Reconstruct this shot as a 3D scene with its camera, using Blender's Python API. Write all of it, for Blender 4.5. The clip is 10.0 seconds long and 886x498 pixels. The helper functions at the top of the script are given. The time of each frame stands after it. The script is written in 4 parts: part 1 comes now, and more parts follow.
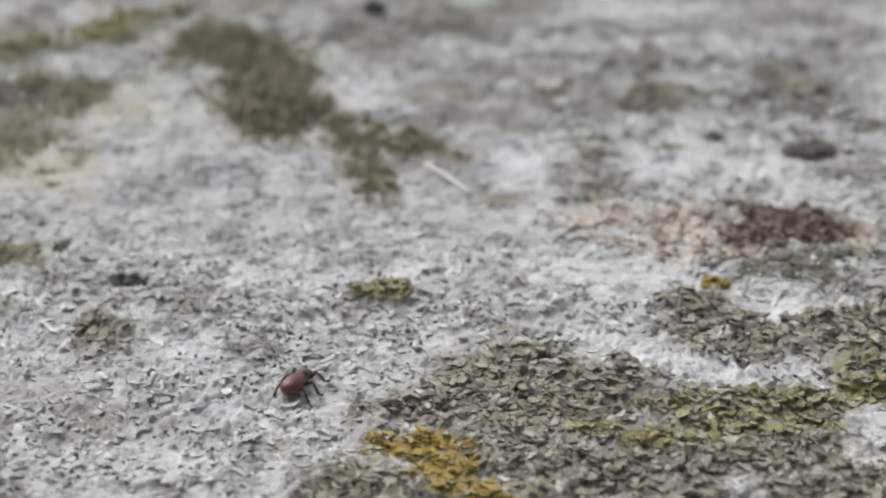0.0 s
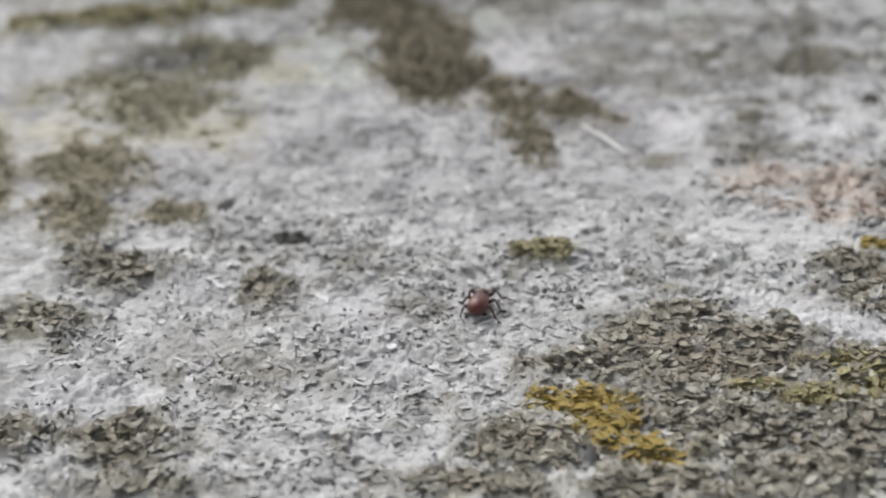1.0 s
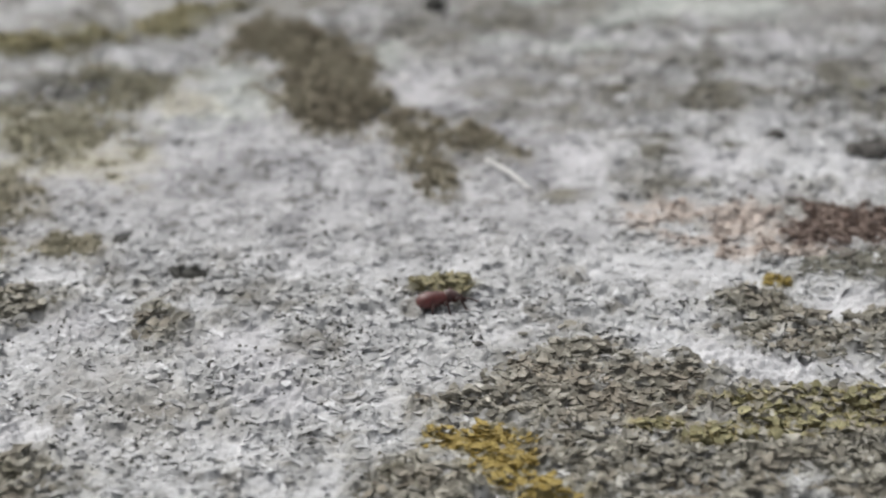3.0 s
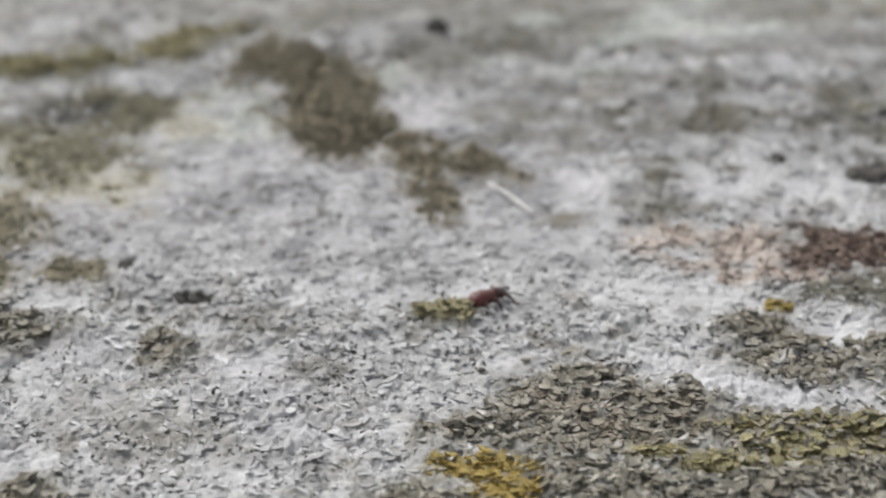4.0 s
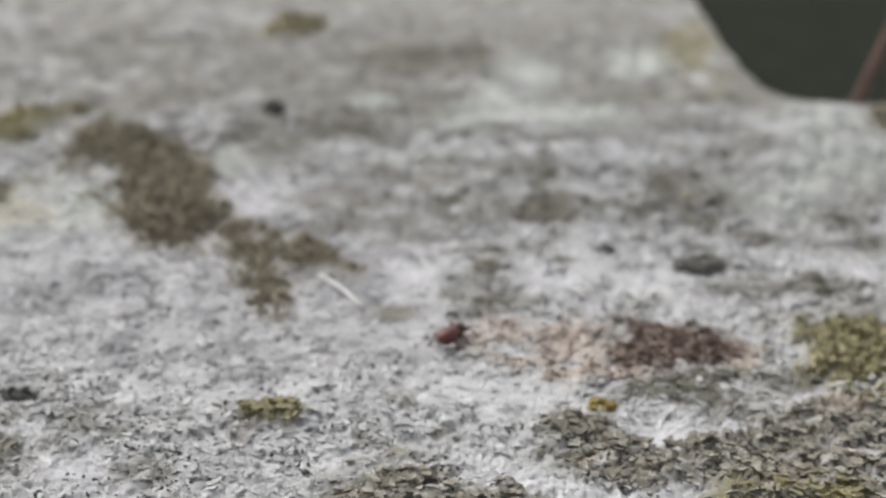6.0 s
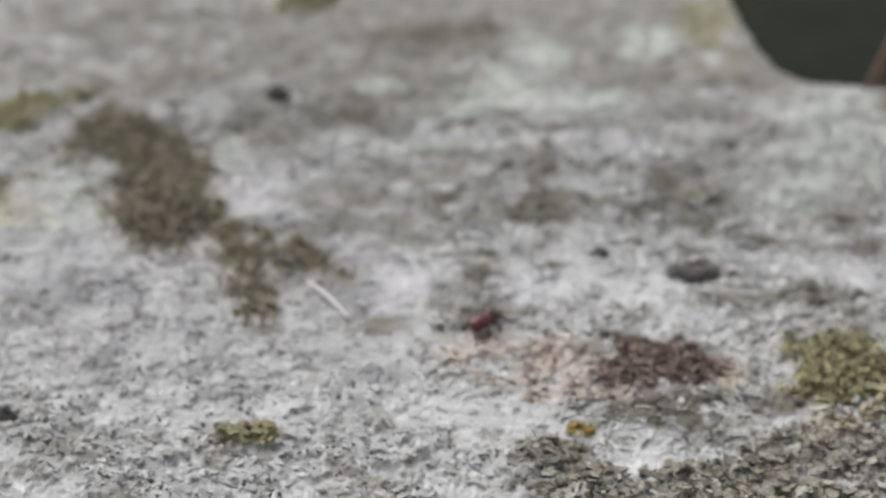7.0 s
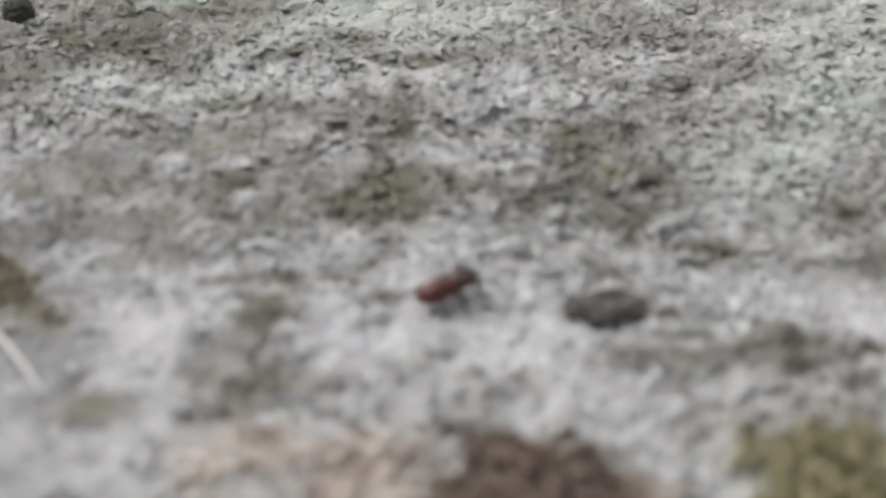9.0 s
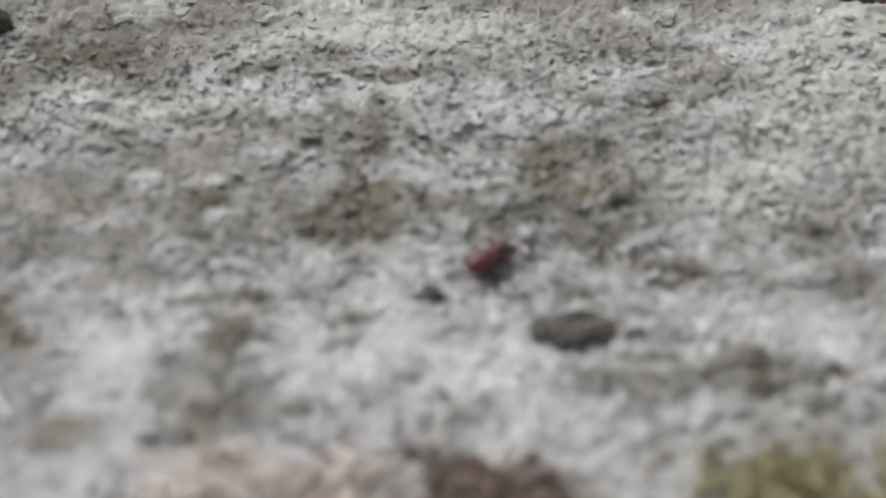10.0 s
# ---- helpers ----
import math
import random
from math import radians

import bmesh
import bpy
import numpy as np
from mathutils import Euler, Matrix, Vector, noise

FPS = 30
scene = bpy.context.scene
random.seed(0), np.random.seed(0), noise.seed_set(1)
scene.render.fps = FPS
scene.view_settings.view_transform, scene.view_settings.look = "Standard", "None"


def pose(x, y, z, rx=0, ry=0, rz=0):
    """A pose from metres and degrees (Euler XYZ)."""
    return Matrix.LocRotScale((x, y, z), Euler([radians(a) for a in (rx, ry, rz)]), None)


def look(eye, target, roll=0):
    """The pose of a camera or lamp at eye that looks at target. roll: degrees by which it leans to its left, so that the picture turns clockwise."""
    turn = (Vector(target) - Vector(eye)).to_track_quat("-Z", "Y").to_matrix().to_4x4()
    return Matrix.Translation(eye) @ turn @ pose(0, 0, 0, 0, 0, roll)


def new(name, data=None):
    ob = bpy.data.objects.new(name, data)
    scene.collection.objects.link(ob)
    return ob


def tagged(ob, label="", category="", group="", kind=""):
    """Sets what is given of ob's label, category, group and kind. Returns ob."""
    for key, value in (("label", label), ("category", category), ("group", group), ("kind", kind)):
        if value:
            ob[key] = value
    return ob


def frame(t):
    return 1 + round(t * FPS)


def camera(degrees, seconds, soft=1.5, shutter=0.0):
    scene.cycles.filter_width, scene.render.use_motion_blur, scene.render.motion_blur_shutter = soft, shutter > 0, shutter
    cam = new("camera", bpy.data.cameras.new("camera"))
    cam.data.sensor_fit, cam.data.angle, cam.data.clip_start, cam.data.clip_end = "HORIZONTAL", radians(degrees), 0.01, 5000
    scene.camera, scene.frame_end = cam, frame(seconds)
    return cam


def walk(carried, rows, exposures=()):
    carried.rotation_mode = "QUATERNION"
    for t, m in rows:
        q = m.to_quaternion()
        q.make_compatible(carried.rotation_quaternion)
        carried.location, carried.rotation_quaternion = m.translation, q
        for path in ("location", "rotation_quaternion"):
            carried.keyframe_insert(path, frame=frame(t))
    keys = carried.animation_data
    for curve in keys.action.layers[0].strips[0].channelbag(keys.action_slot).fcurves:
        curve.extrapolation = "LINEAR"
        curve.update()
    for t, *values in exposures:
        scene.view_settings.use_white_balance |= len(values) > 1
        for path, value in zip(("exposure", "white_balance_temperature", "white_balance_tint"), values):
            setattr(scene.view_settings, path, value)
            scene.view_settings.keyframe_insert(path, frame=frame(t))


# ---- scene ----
CM = 0.01          # the plan is drawn in centimetres

# ---------------------------------------------------------------- camera
cam = camera(21, 10.0, soft=2.3)
cam.data.dof.use_dof = True
cam.data.dof.focus_distance = 13.4 * CM
cam.data.dof.aperture_fstop = 42

PATH = [
    (0, (0.036, -13.543, 6.706), (0.240, -2.792, 1.380), -0.14),
    (0.5, (-0.062, -13.651, 6.630), (-0.170, -2.956, 1.188), -0.90),
    (1, (-0.154, -13.753, 6.703), (-0.599, -3.061, 1.273), -1.49),
    (1.5, (-0.172, -13.806, 6.757), (-0.779, -3.046, 1.480), -1.48),
    (2, (-0.013, -13.623, 6.659), (-0.594, -2.831, 1.445), -1.49),
    (2.5, (-0.012, -13.526, 6.597), (-0.068, -2.766, 1.284), -0.20),
    (4, (-0.034, -13.550, 6.787), (-0.091, -2.776, 1.502), -0.24),
    (4.5, (-0.016, -13.527, 6.817), (0.037, -2.758, 1.523), 0.13),
    (5, (0.125, -13.507, 6.807), (0.386, -2.717, 1.564), 0.47),
    (5.5, (0.187, -13.522, 6.997), (0.716, -2.703, 1.834), 1.03),
    (6, (0.198, -13.421, 7.250), (0.818, -2.615, 2.070), 1.61),
    (7.3, (1.223, -12.693, 8.333), (1.276, -2.295, 2.344), 0.44),
    (7.5, (1.362, -12.542, 8.444), (1.451, -2.192, 2.373), 0.38),
    (8, (1.720, -12.270, 8.637), (1.705, -2.062, 2.329), 0.00),
    (8.2, (1.985, -11.989, 8.828), (2.023, -1.840, 2.426), 0.03),
    (8.3, (1.953, -11.284, 8.284), (1.993, -1.114, 1.915), 0.26),
    (8.4, (1.780, -10.512, 7.634), (1.912, -0.296, 1.340), 0.54),
    (8.5, (1.883, -8.557, 6.658), (1.897, 1.552, 0.192), 0.21),
    (8.6, (2.002, -7.935, 6.229), (1.799, 2.194, -0.201), -1.03),
    (8.8, (2.104, -7.397, 5.861), (1.839, 2.755, -0.530), -1.00),
    (9, (2.285, -7.180, 5.949), (2.108, 2.860, -0.621), -0.56),
    (9.5, (2.422, -7.107, 6.098), (2.401, 2.833, -0.623), 0.07),
    (10, (2.520, -7.069, 6.126), (2.234, 2.897, -0.553), -0.84),
]
walk(cam, [(t, look(Vector(e) * CM, Vector(g) * CM, r)) for t, e, g, r in PATH],
     exposures=((0, 0.11, 6600, 10), (6, 0.08, 6620, 10), (7.5, -0.02, 6650, 10), (8.5, -0.03, 6690, 10), (10, -0.07, 6690, 10)))

# ---------------------------------------------------------------- light: bright overcast day
world = bpy.data.worlds.new("overcast_sky")
scene.world = world
world.use_nodes = True
wn = world.node_tree.nodes
sky = wn.new("ShaderNodeTexSky")
sky.sky_type = 'NISHITA'
sky.sun_disc = False
sky.sun_elevation = radians(52)
sky.sun_rotation = radians(-40)
sky.air_density, sky.dust_density, sky.ozone_density = 0.6, 6.0, 0.6
wn["Background"].inputs["Strength"].default_value = 0.15
cloud = wn.new("ShaderNodeHueSaturation")      # a closed cloud cover takes the blue out of the sky
cloud.inputs["Saturation"].default_value = 0.22
world.node_tree.links.new(sky.outputs[0], cloud.inputs["Color"])
world.node_tree.links.new(cloud.outputs[0], wn["Background"].inputs["Color"])
sun = new("sun", bpy.data.lights.new("sun", 'SUN'))
sun.data.energy, sun.data.angle, sun.data.color = 0.7, radians(70), (1.0, 0.99, 0.96)
sun.matrix_world = look((-0.35, 0.42, 0.7), (0, 0, 0))


# ---------------------------------------------------------------- noise fields
def lattice(ix, iy, seed):
    """A fixed random number in 0..1 for each whole-number place."""
    h = (ix.astype(np.int64) * 374761393 + iy.astype(np.int64) * 668265263 + seed * 974634777) & 0xFFFFFFFF
    h = ((h ^ (h >> 13)) * 1274126177) & 0xFFFFFFFF
    h = ((h ^ (h >> 16)) * 2246822519) & 0xFFFFFFFF
    return ((h ^ (h >> 15)) & 0xFFFFFF) / float(0x1000000)


def soft_noise(x, y, size, seed):
    """Smooth noise in -1..1 with features of that size."""
    u, v = x / size, y / size
    i, j = np.floor(u), np.floor(v)
    a, b = u - i, v - j
    a, b = a * a * a * (a * (a * 6 - 15) + 10), b * b * b * (b * (b * 6 - 15) + 10)
    top = lattice(i, j, seed) * (1 - a) + lattice(i + 1, j, seed) * a
    low = lattice(i, j + 1, seed) * (1 - a) + lattice(i + 1, j + 1, seed) * a
    return 2 * (top * (1 - b) + low * b) - 1


def layered(x, y, size, seed, octaves=3):
    out, amp = 0, 1.0
    for n in range(octaves):
        ca, sa = math.cos(0.7 * n), math.sin(0.7 * n)
        out = out + amp * soft_noise(ca * x - sa * y, sa * x + ca * y, size / 2**n, seed + n)
        amp *= 0.5
    return out / 1.75


def cells(x, y, size, seed):
    """Irregular cells: the distance to the border (0 at it), a random number and the offset from the cell's middle."""
    u, v = x / size, y / size
    i, j = np.floor(u), np.floor(v)
    f1, f2 = np.full(u.shape, 9.0), np.full(u.shape, 9.0)
    rnd, ox, oy = np.zeros(u.shape), np.zeros(u.shape), np.zeros(u.shape)
    for di in (-1, 0, 1):
        for dj in (-1, 0, 1):
            px, py = i + di, j + dj
            dx = u - px - 0.1 - 0.8 * lattice(px, py, seed)
            dy = v - py - 0.1 - 0.8 * lattice(px, py, seed + 1)
            d = np.sqrt(dx * dx + dy * dy)
            near = d < f1
            f2 = np.where(near, f1, np.minimum(f2, d))
            f1 = np.where(near, d, f1)
            rnd = np.where(near, lattice(px, py, seed + 2), rnd)
            ox, oy = np.where(near, dx, ox), np.where(near, dy, oy)
    return f2 - f1, rnd, ox, oy


def ramp(a, b, t):
    t = np.clip((t - a) / (b - a), 0, 1)
    return t * t * (3 - 2 * t)


# ---------------------------------------------------------------- what grows where on the slab, with some painted shade (centimetres)
ZONES, TONES = {}, {
    "warm": (0.28, 0.275, 0.26), "cool": (0.515, 0.52, 0.54), "faint": (0.20, 0.193, 0.17), "dim": (0.15, 0.142, 0.112), "crust": (0.19, 0.178, 0.135), "dkcrust": (0.15, 0.148, 0.122),
    "pale": (0.485, 0.515, 0.49), "white": (0.55, 0.558, 0.575), "tan": (0.455, 0.442, 0.385), "pink": (0.51, 0.45, 0.407),
    "brown": (0.16, 0.11, 0.092), "olive": (0.25, 0.232, 0.125), "dkgreen": (0.27, 0.26, 0.185), "dkmoss": (0.105, 0.105, 0.095), "moss": (0.26, 0.235, 0.17),
    "yellow": (0.26, 0.222, 0.105), "pit": (0.10, 0.10, 0.09)}
GREY = (0.485, 0.495, 0.502)


def zone(kind, *spots):
    """Spots of one growth: x, y, the half widths and, where it lies askew, its turn in degrees."""
    ZONES.setdefault(kind, []).extend((*s, 0)[:5] for s in spots)


zone("warm", (1.23, 5.97, 5.78, 2.58), (5.05, 2.51, 1.42, 1.77), (0.30, 4.34, 0.91, 0.87), (0.88, 2.44, 0.51, 0.29), (0.58, 3.87, 0.47, 0.34))
zone("crust", (-2.69, -0.90, 0.35, 0.28, -20), (-3.09, -1.59, 0.32, 0.27, -50), (-1.73, -1.15, 0.27, 0.15, -82), (-2.33, -2.88, 0.34, 0.25, -10), (-3.04, -2.85, 0.23, 0.18, -57), (0.73, -1.84, 0.59, 0.44, 5), (1.09, -2.13, 0.69, 0.31, 2), (0.05, -2.09, 0.35, 0.16, 1), (-0.29, -2.89, 0.26, 0.24, 0), (1.04, -2.77, 0.85, 0.39, 2), (0.60, -1.91, 0.48, 0.35, 83), (-0.02, -2.95, 0.22, 0.14, 1))
zone("crust", (-0.28, -3.36, 0.46, 0.17, -0), (0.59, -3.35, 1.06, 0.26, -0), (1.32, -3.27, 0.60, 0.33, 2), (-2.19, -3.31, 0.33, 0.17, -4), (-2.37, -2.97, 0.26, 0.21, -61), (1.16, -2.74, 1.31, 0.42, 0), (1.93, -2.60, 0.70, 0.49, 8), (1.01, -1.99, 0.73, 0.48, 3), (-0.14, -2.96, 0.29, 0.23, -1), (1.80, -0.92, 0.27, 0.25, 42), (1.96, -1.30, 0.41, 0.25, -56), (2.88, -1.23, 0.51, 0.42, 21))
zone("crust", (3.31, -0.92, 0.34, 0.25, 13), (2.86, -1.72, 0.48, 0.27, 4), (0.71, -1.57, 0.48, 0.32, 0), (1.09, -1.84, 0.47, 0.29, 1), (0.51, -2.05, 0.39, 0.16, -1), (2.54, -1.24, 0.30, 0.27, 38), (1.96, -2.08, 0.58, 0.18, -0), (3.3, -1.5, 0.6, 0.4, 0), (3.9, -1.0, 0.5, 0.35, 0), (2.3, -2.9, 0.7, 0.3, 0))
zone("faint", (-1.11, -0.78, 0.21, 0.22), (-0.80, -1.41, 0.20, 0.20), (-1.23, -2.30, 0.22, 0.18), (-2.15, -1.79, 0.24, 0.27), (-0.99, 5.20, 0.41, 0.31), (-1.10, 5.61, 0.43, 0.35), (-1.41, 5.32, 0.55, 0.42), (-1.09, 4.40, 0.67, 0.43), (-2.88, 3.81, 0.45, 0.30), (1.33, 0.82, 0.45, 0.22, 85), (0.64, 0.64, 0.18, 0.10), (3.16, 1.05, 0.53, 0.17))
zone("faint", (-2.21, -1.73, 0.19, 0.14), (0.36, 3.93, 0.69, 0.34, -1), (0.73, 4.94, 0.67, 0.61, -14), (2.88, 4.50, 1.08, 0.24, -7), (1.96, 2.39, 0.64, 0.25, 0), (2.99, 2.68, 0.60, 0.42, 83), (0.48, 2.33, 0.27, 0.13, -1), (0.81, 2.18, 0.34, 0.13, -0), (1.20, 2.51, 0.30, 0.14, -0), (-0.08, 4.84, 0.43, 0.33, -79), (-0.42, 3.70, 0.28, 0.25, -57))
zone("faint", (0.26, 2.00, 0.38, 0.11, -0), (2.39, 4.64, 0.33, 0.30, 9), (1.76, 3.01, 0.31, 0.30, 85), (3.59, 3.57, 0.31, 0.24, 7), (-0.21, 3.35, 0.31, 0.15, -1))
zone("faint", (1.04, 2.12, 0.74, 0.29, -1), (3.58, 1.01, 0.32, 0.13, 1), (0.64, 0.69, 0.17, 0.09, -3), (0.90, 1.80, 0.38, 0.11, -0), (1.38, 1.32, 0.18, 0.11, -3))
zone("faint", (0.70, 4.45, 1.03, 0.71, -2), (1.60, 3.01, 0.61, 0.31, -0), (1.03, 2.75, 0.60, 0.26, -0), (0.35, 2.51, 0.54, 0.25, -1))
zone("faint", (3.26, -0.35, 0.42, 0.18, 2), (2.75, -0.55, 0.26, 0.07, 0))
zone("dkgreen", (-2.86, 1.76, 0.68, 0.58, -36), (-2.51, 2.54, 0.45, 0.39, -52), (3.40, 5.63, 0.23, 0.63, 0), (2.91, 2.47, 0.08, 0.10, 0))
zone("pale", (-1.76, 2.20, 0.41, 0.47), (-1.69, 2.30, 0.33, 0.37), (-1.55, 2.63, 0.24, 0.29), (4.28, 3.34, 0.58, 0.44, 12), (4.24, 3.63, 0.38, 0.48), (1.33, 3.99, 0.50, 0.11, 51), (1.63, 4.43, 0.58, 0.29, 62), (1.93, 4.94, 0.45, 0.21, 88), (2.20, 4.07, 0.43, 0.20, 0), (2.87, 5.33, 0.31, 0.25, 6), (3.70, 2.51, 0.38, 0.32, 71), (3.93, 3.09, 0.31, 0.20, 80))
zone("pale", (0.33, 3.39, 0.19, 0.14, -82), (0.88, 3.30, 0.39, 0.13, 18), (-0.48, 3.07, 0.25, 0.10, -83), (0.64, 4.37, 0.16, 0.14, -8))
zone("pale", (3.72, 2.67, 0.36, 0.22, 3), (4.16, 3.95, 0.42, 0.38, 52))
zone("pink", (1.44, 0.32, 0.25, 0.22, 12), (1.83, 0.10, 0.38, 0.31, 10), (1.56, -0.05, 0.26, 0.13, 1), (1.93, -0.18, 0.33, 0.11, 0), (2.94, 0.06, 0.19, 0.16, 39), (3.47, -0.63, 0.17, 0.11, 8))
zone("moss", (-1.20, 3.15, 0.77, 0.37, -49), (-0.96, 2.58, 0.75, 0.37, -67), (-0.81, 1.99, 0.48, 0.38, -53), (-0.32, 1.68, 0.51, 0.27, -70), (0.15, 1.53, 0.39, 0.22, -29), (-0.13, 1.05, 0.43, 0.15, 90), (-1.46, 3.21, 0.36, 0.26, -81), (-3.04, 0.57, 0.48, 0.40, -24), (-3.02, -0.08, 0.41, 0.26, -74), (-3.63, 0.09, 0.32, 0.22, -68), (-2.45, -0.12, 0.27, 0.20, -10), (-3.82, 0.75, 0.46, 0.18, -76))
zone("moss", (4.82, 4.1, 0.22, 0.3, -40), (5.15, 3.8, 0.3, 0.4, 0))
zone("dkmoss", (-2.92, 2.47, 0.32, 0.26, -20))
zone("olive", (-2.21, 3.82, 0.51, 0.29, 28), (-3.21, 3.29, 0.85, 0.19, 13), (-2.71, 3.50, 0.33, 0.23, -9), (3.72, -0.04, 0.62, 0.47, 12), (4.21, -0.02, 0.62, 0.50, 60), (3.67, 0.23, 0.42, 0.27, 6), (2.79, -1.75, 0.40, 0.22, 3), (-0.11, -0.72, 0.19, 0.105, -2), (-0.02, 6.09, 0.35, 0.26, 0))
zone("yellow", (0.10, -2.49, 0.35, 0.17, 0), (0.27, -2.77, 0.33, 0.19, -51), (0.46, -2.98, 0.35, 0.18, -45), (1.12, -2.34, 0.22, 0.09, 1), (1.97, -2.29, 0.49, 0.18, 1), (1.49, -2.47, 0.44, 0.07, 0), (1.95, -0.62, 0.12, 0.11, 46), (2.72, -1.94, 0.39, 0.18, 2), (2.25, -2.06, 0.43, 0.11, -0), (1.64, -2.09, 0.50, 0.07, -1), (3.13, -1.66, 0.28, 0.17, 5))
zone("brown", (2.46, 0.18, 0.40, 0.34, -16), (2.76, 0.10, 0.28, 0.19, 7), (2.23, -0.03, 0.20, 0.11, 3))
zone("dkcrust", (2.38, 0.43, 0.27, 0.10, 1), (2.33, -0.41, 0.35, 0.16, 1), (2.65, -0.25, 0.26, 0.12, 2))
zone("white", (2.29, -0.85, 0.29, 0.15, -12), (2.71, -0.89, 0.15, 0.08, 3), (1.77, -1.78, 0.30, 0.17, 2), (2.24, -1.70, 0.12, 0.09, 10), (2.51, -1.97, 0.08, 0.07, 19), (3.21, -1.92, 0.28, 0.16, 73), (1.50, -1.59, 0.25, 0.11, -44))
# the long spot at 1.49, 3.81 paints the shadow under the pale patch
zone("dim", (3.32, 1.87, 0.20, 0.17), (1.34, 1.64, 0.17, 0.08), (1.33, 1.35, 0.10, 0.25), (3.55, 1.13, 0.36, 0.13), (3.96, 1.12, 0.12, 0.06), (0.65, 0.69, 0.11, 0.10), (4.21, 1.78, 0.16, 0.10), (0.84, 5.37, 0.42, 0.20, -1), (1.47, 5.37, 0.31, 0.15, -89), (1.49, 3.81, 0.42, 0.08, 25), (0.47, 3.11, 0.17, 0.07, -28), (0.63, 2.99, 0.18, 0.08, -1))
zone("dim", (1.03, 3.14, 0.14, 0.09, -1), (1.96, 3.59, 0.20, 0.09, 0), (1.89, 3.30, 0.15, 0.08, 89), (1.92, 2.88, 0.11, 0.09, 1), (3.32, 3.37, 0.16, 0.10, 2), (2.96, 3.32, 0.08, 0.07, 14), (3.72, 3.09, 0.10, 0.08, 11), (1.76, 2.18, 0.36, 0.10, 0), (1.96, 2.47, 0.34, 0.12, 0), (2.74, 2.55, 0.41, 0.11, 87), (2.83, 2.28, 0.25, 0.18, 83), (3.03, 2.16, 0.17, 0.13, 7))
zone("dim", (3.15, 2.42, 0.11, 0.08, 4), (0.34, 3.88, 0.32, 0.16, -1), (1.16, 2.39, 0.11, 0.08, -2), (0.16, 2.33, 0.08, 0.07, -12), (2.60, 2.27, 0.15, 0.09, 1), (2.49, 2.51, 0.07, 0.06, 6))
zone("dim", (1.23, 1.61, 0.23, 0.06, -0), (1.57, 0.83, 0.22, 0.12, -2), (3.87, 2.22, 0.33, 0.12, 1), (3.21, 1.20, 0.16, 0.07, 1), (2.79, 2.62, 0.25, 0.15, 88), (1.87, 2.29, 0.42, 0.15, -0), (3.60, 0.97, 0.17, 0.05, 1), (1.86, 1.49, 0.12, 0.04, -0), (2.87, 2.13, 0.25, 0.11, -56))
zone("cool", (-1.04, -1.59, 0.26, 0.2), (-0.98, -2.04, 0.27, 0.2), (-1.32, -1.35, 0.26, 0.2), (-2.28, -1.11, 0.28, 0.2), (-0.12, 2.52, 0.45, 0.33), (-2.75, -2.37, 0.36, 0.29), (2.47, 3.38, 0.15, 0.14), (3.02, 2.82, 0.12, 0.18), (1.10, 2.86, 0.23, 0.15), (4.00, 1.38, 0.22, 0.16), (1.88, 0.82, 0.14, 0.20), (0.78, 1.22, 0.21, 0.24))
zone("cool", (1.03, 2.77, 0.20, 0.13, -4), (1.73, 1.16, 0.27, 0.25, -19), (2.00, 0.75, 0.19, 0.17, -75), (3.42, 1.48, 0.18, 0.09, 2), (4.00, 1.17, 0.19, 0.17, 46), (2.79, 0.85, 0.26, 0.12, 1), (0.72, 1.28, 0.21, 0.15, -8))
zone("cool", (4.41, 2.23, 0.29, 0.18, 77), (4.30, 2.05, 0.16, 0.12))
# pits get a dark colour for their shade, besides being sunk
zone("pit", (-1.64, -0.42, 0.12, 0.10), (-2.12, 0.06, 0.05, 0.13), (-0.17, 4.21, 0.09, 0.16))
zone("tan", (-2.52, 1.28, 0.49, 0.35, -9), (-3.42, 1.22, 0.46, 0.38, -46), (-1.98, 2.27, 0.34, 0.25, -78), (-3.84, 1.17, 0.48, 0.24, -75))


RAGGED = {"brown": 0.7, "dim": 0.45, "faint": 0.65, "cool": 0.5, "white": 0.9, "crust": 0.6, "yellow": 0.5, "moss": 0.62, "olive": 0.6}
FADE = {"yellow": (-0.25, 0.6), "olive": (-0.4, 0.8), "crust": (-0.5, 0.75), "moss": (-0.45, 0.95), "brown": (-0.3, 0.7), "pink": (-0.5, 0.6), "faint": (-0.4, 0.8), "dkgreen": (-0.5, 0.9), "dkmoss": (-0.5, 0.9),
        "pale": (-0.5, 0.9), "tan": (-0.5, 0.9), "warm": (-0.5, 0.9), "dim": (-0.35, 0.75), "cool": (-0.5, 0.9), "white": (-0.05, 0.3)}


def cover(kind, x, y):
    """How far a growth covers the places, 0..1, with ragged borders."""
    ragged = RAGGED.get(kind, 0.8)
    edge = ragged * (layered(x, y, 0.36, 11) + 0.75 * layered(x, y, 0.12, 17, 3))
    out = np.zeros(np.shape(x))
    for cx, cy, rx, ry, turn in ZONES[kind]:
        reach = 2.6 * max(rx, ry) + 0.1
        near = (np.abs(x - cx) < reach) & (np.abs(y - cy) < reach)
        if near.any():
            ca, sa = math.cos(radians(turn)), math.sin(radians(turn))
            dx, dy = x[near] - cx, y[near] - cy
            r = np.sqrt(((dx * ca + dy * sa) / rx) ** 2 + ((dy * ca - dx * sa) / ry) ** 2)
            out[near] = np.maximum(out[near], ramp(*FADE.get(kind, (-0.1, 0.5)), 1.1 - r + edge[near]))
    return out


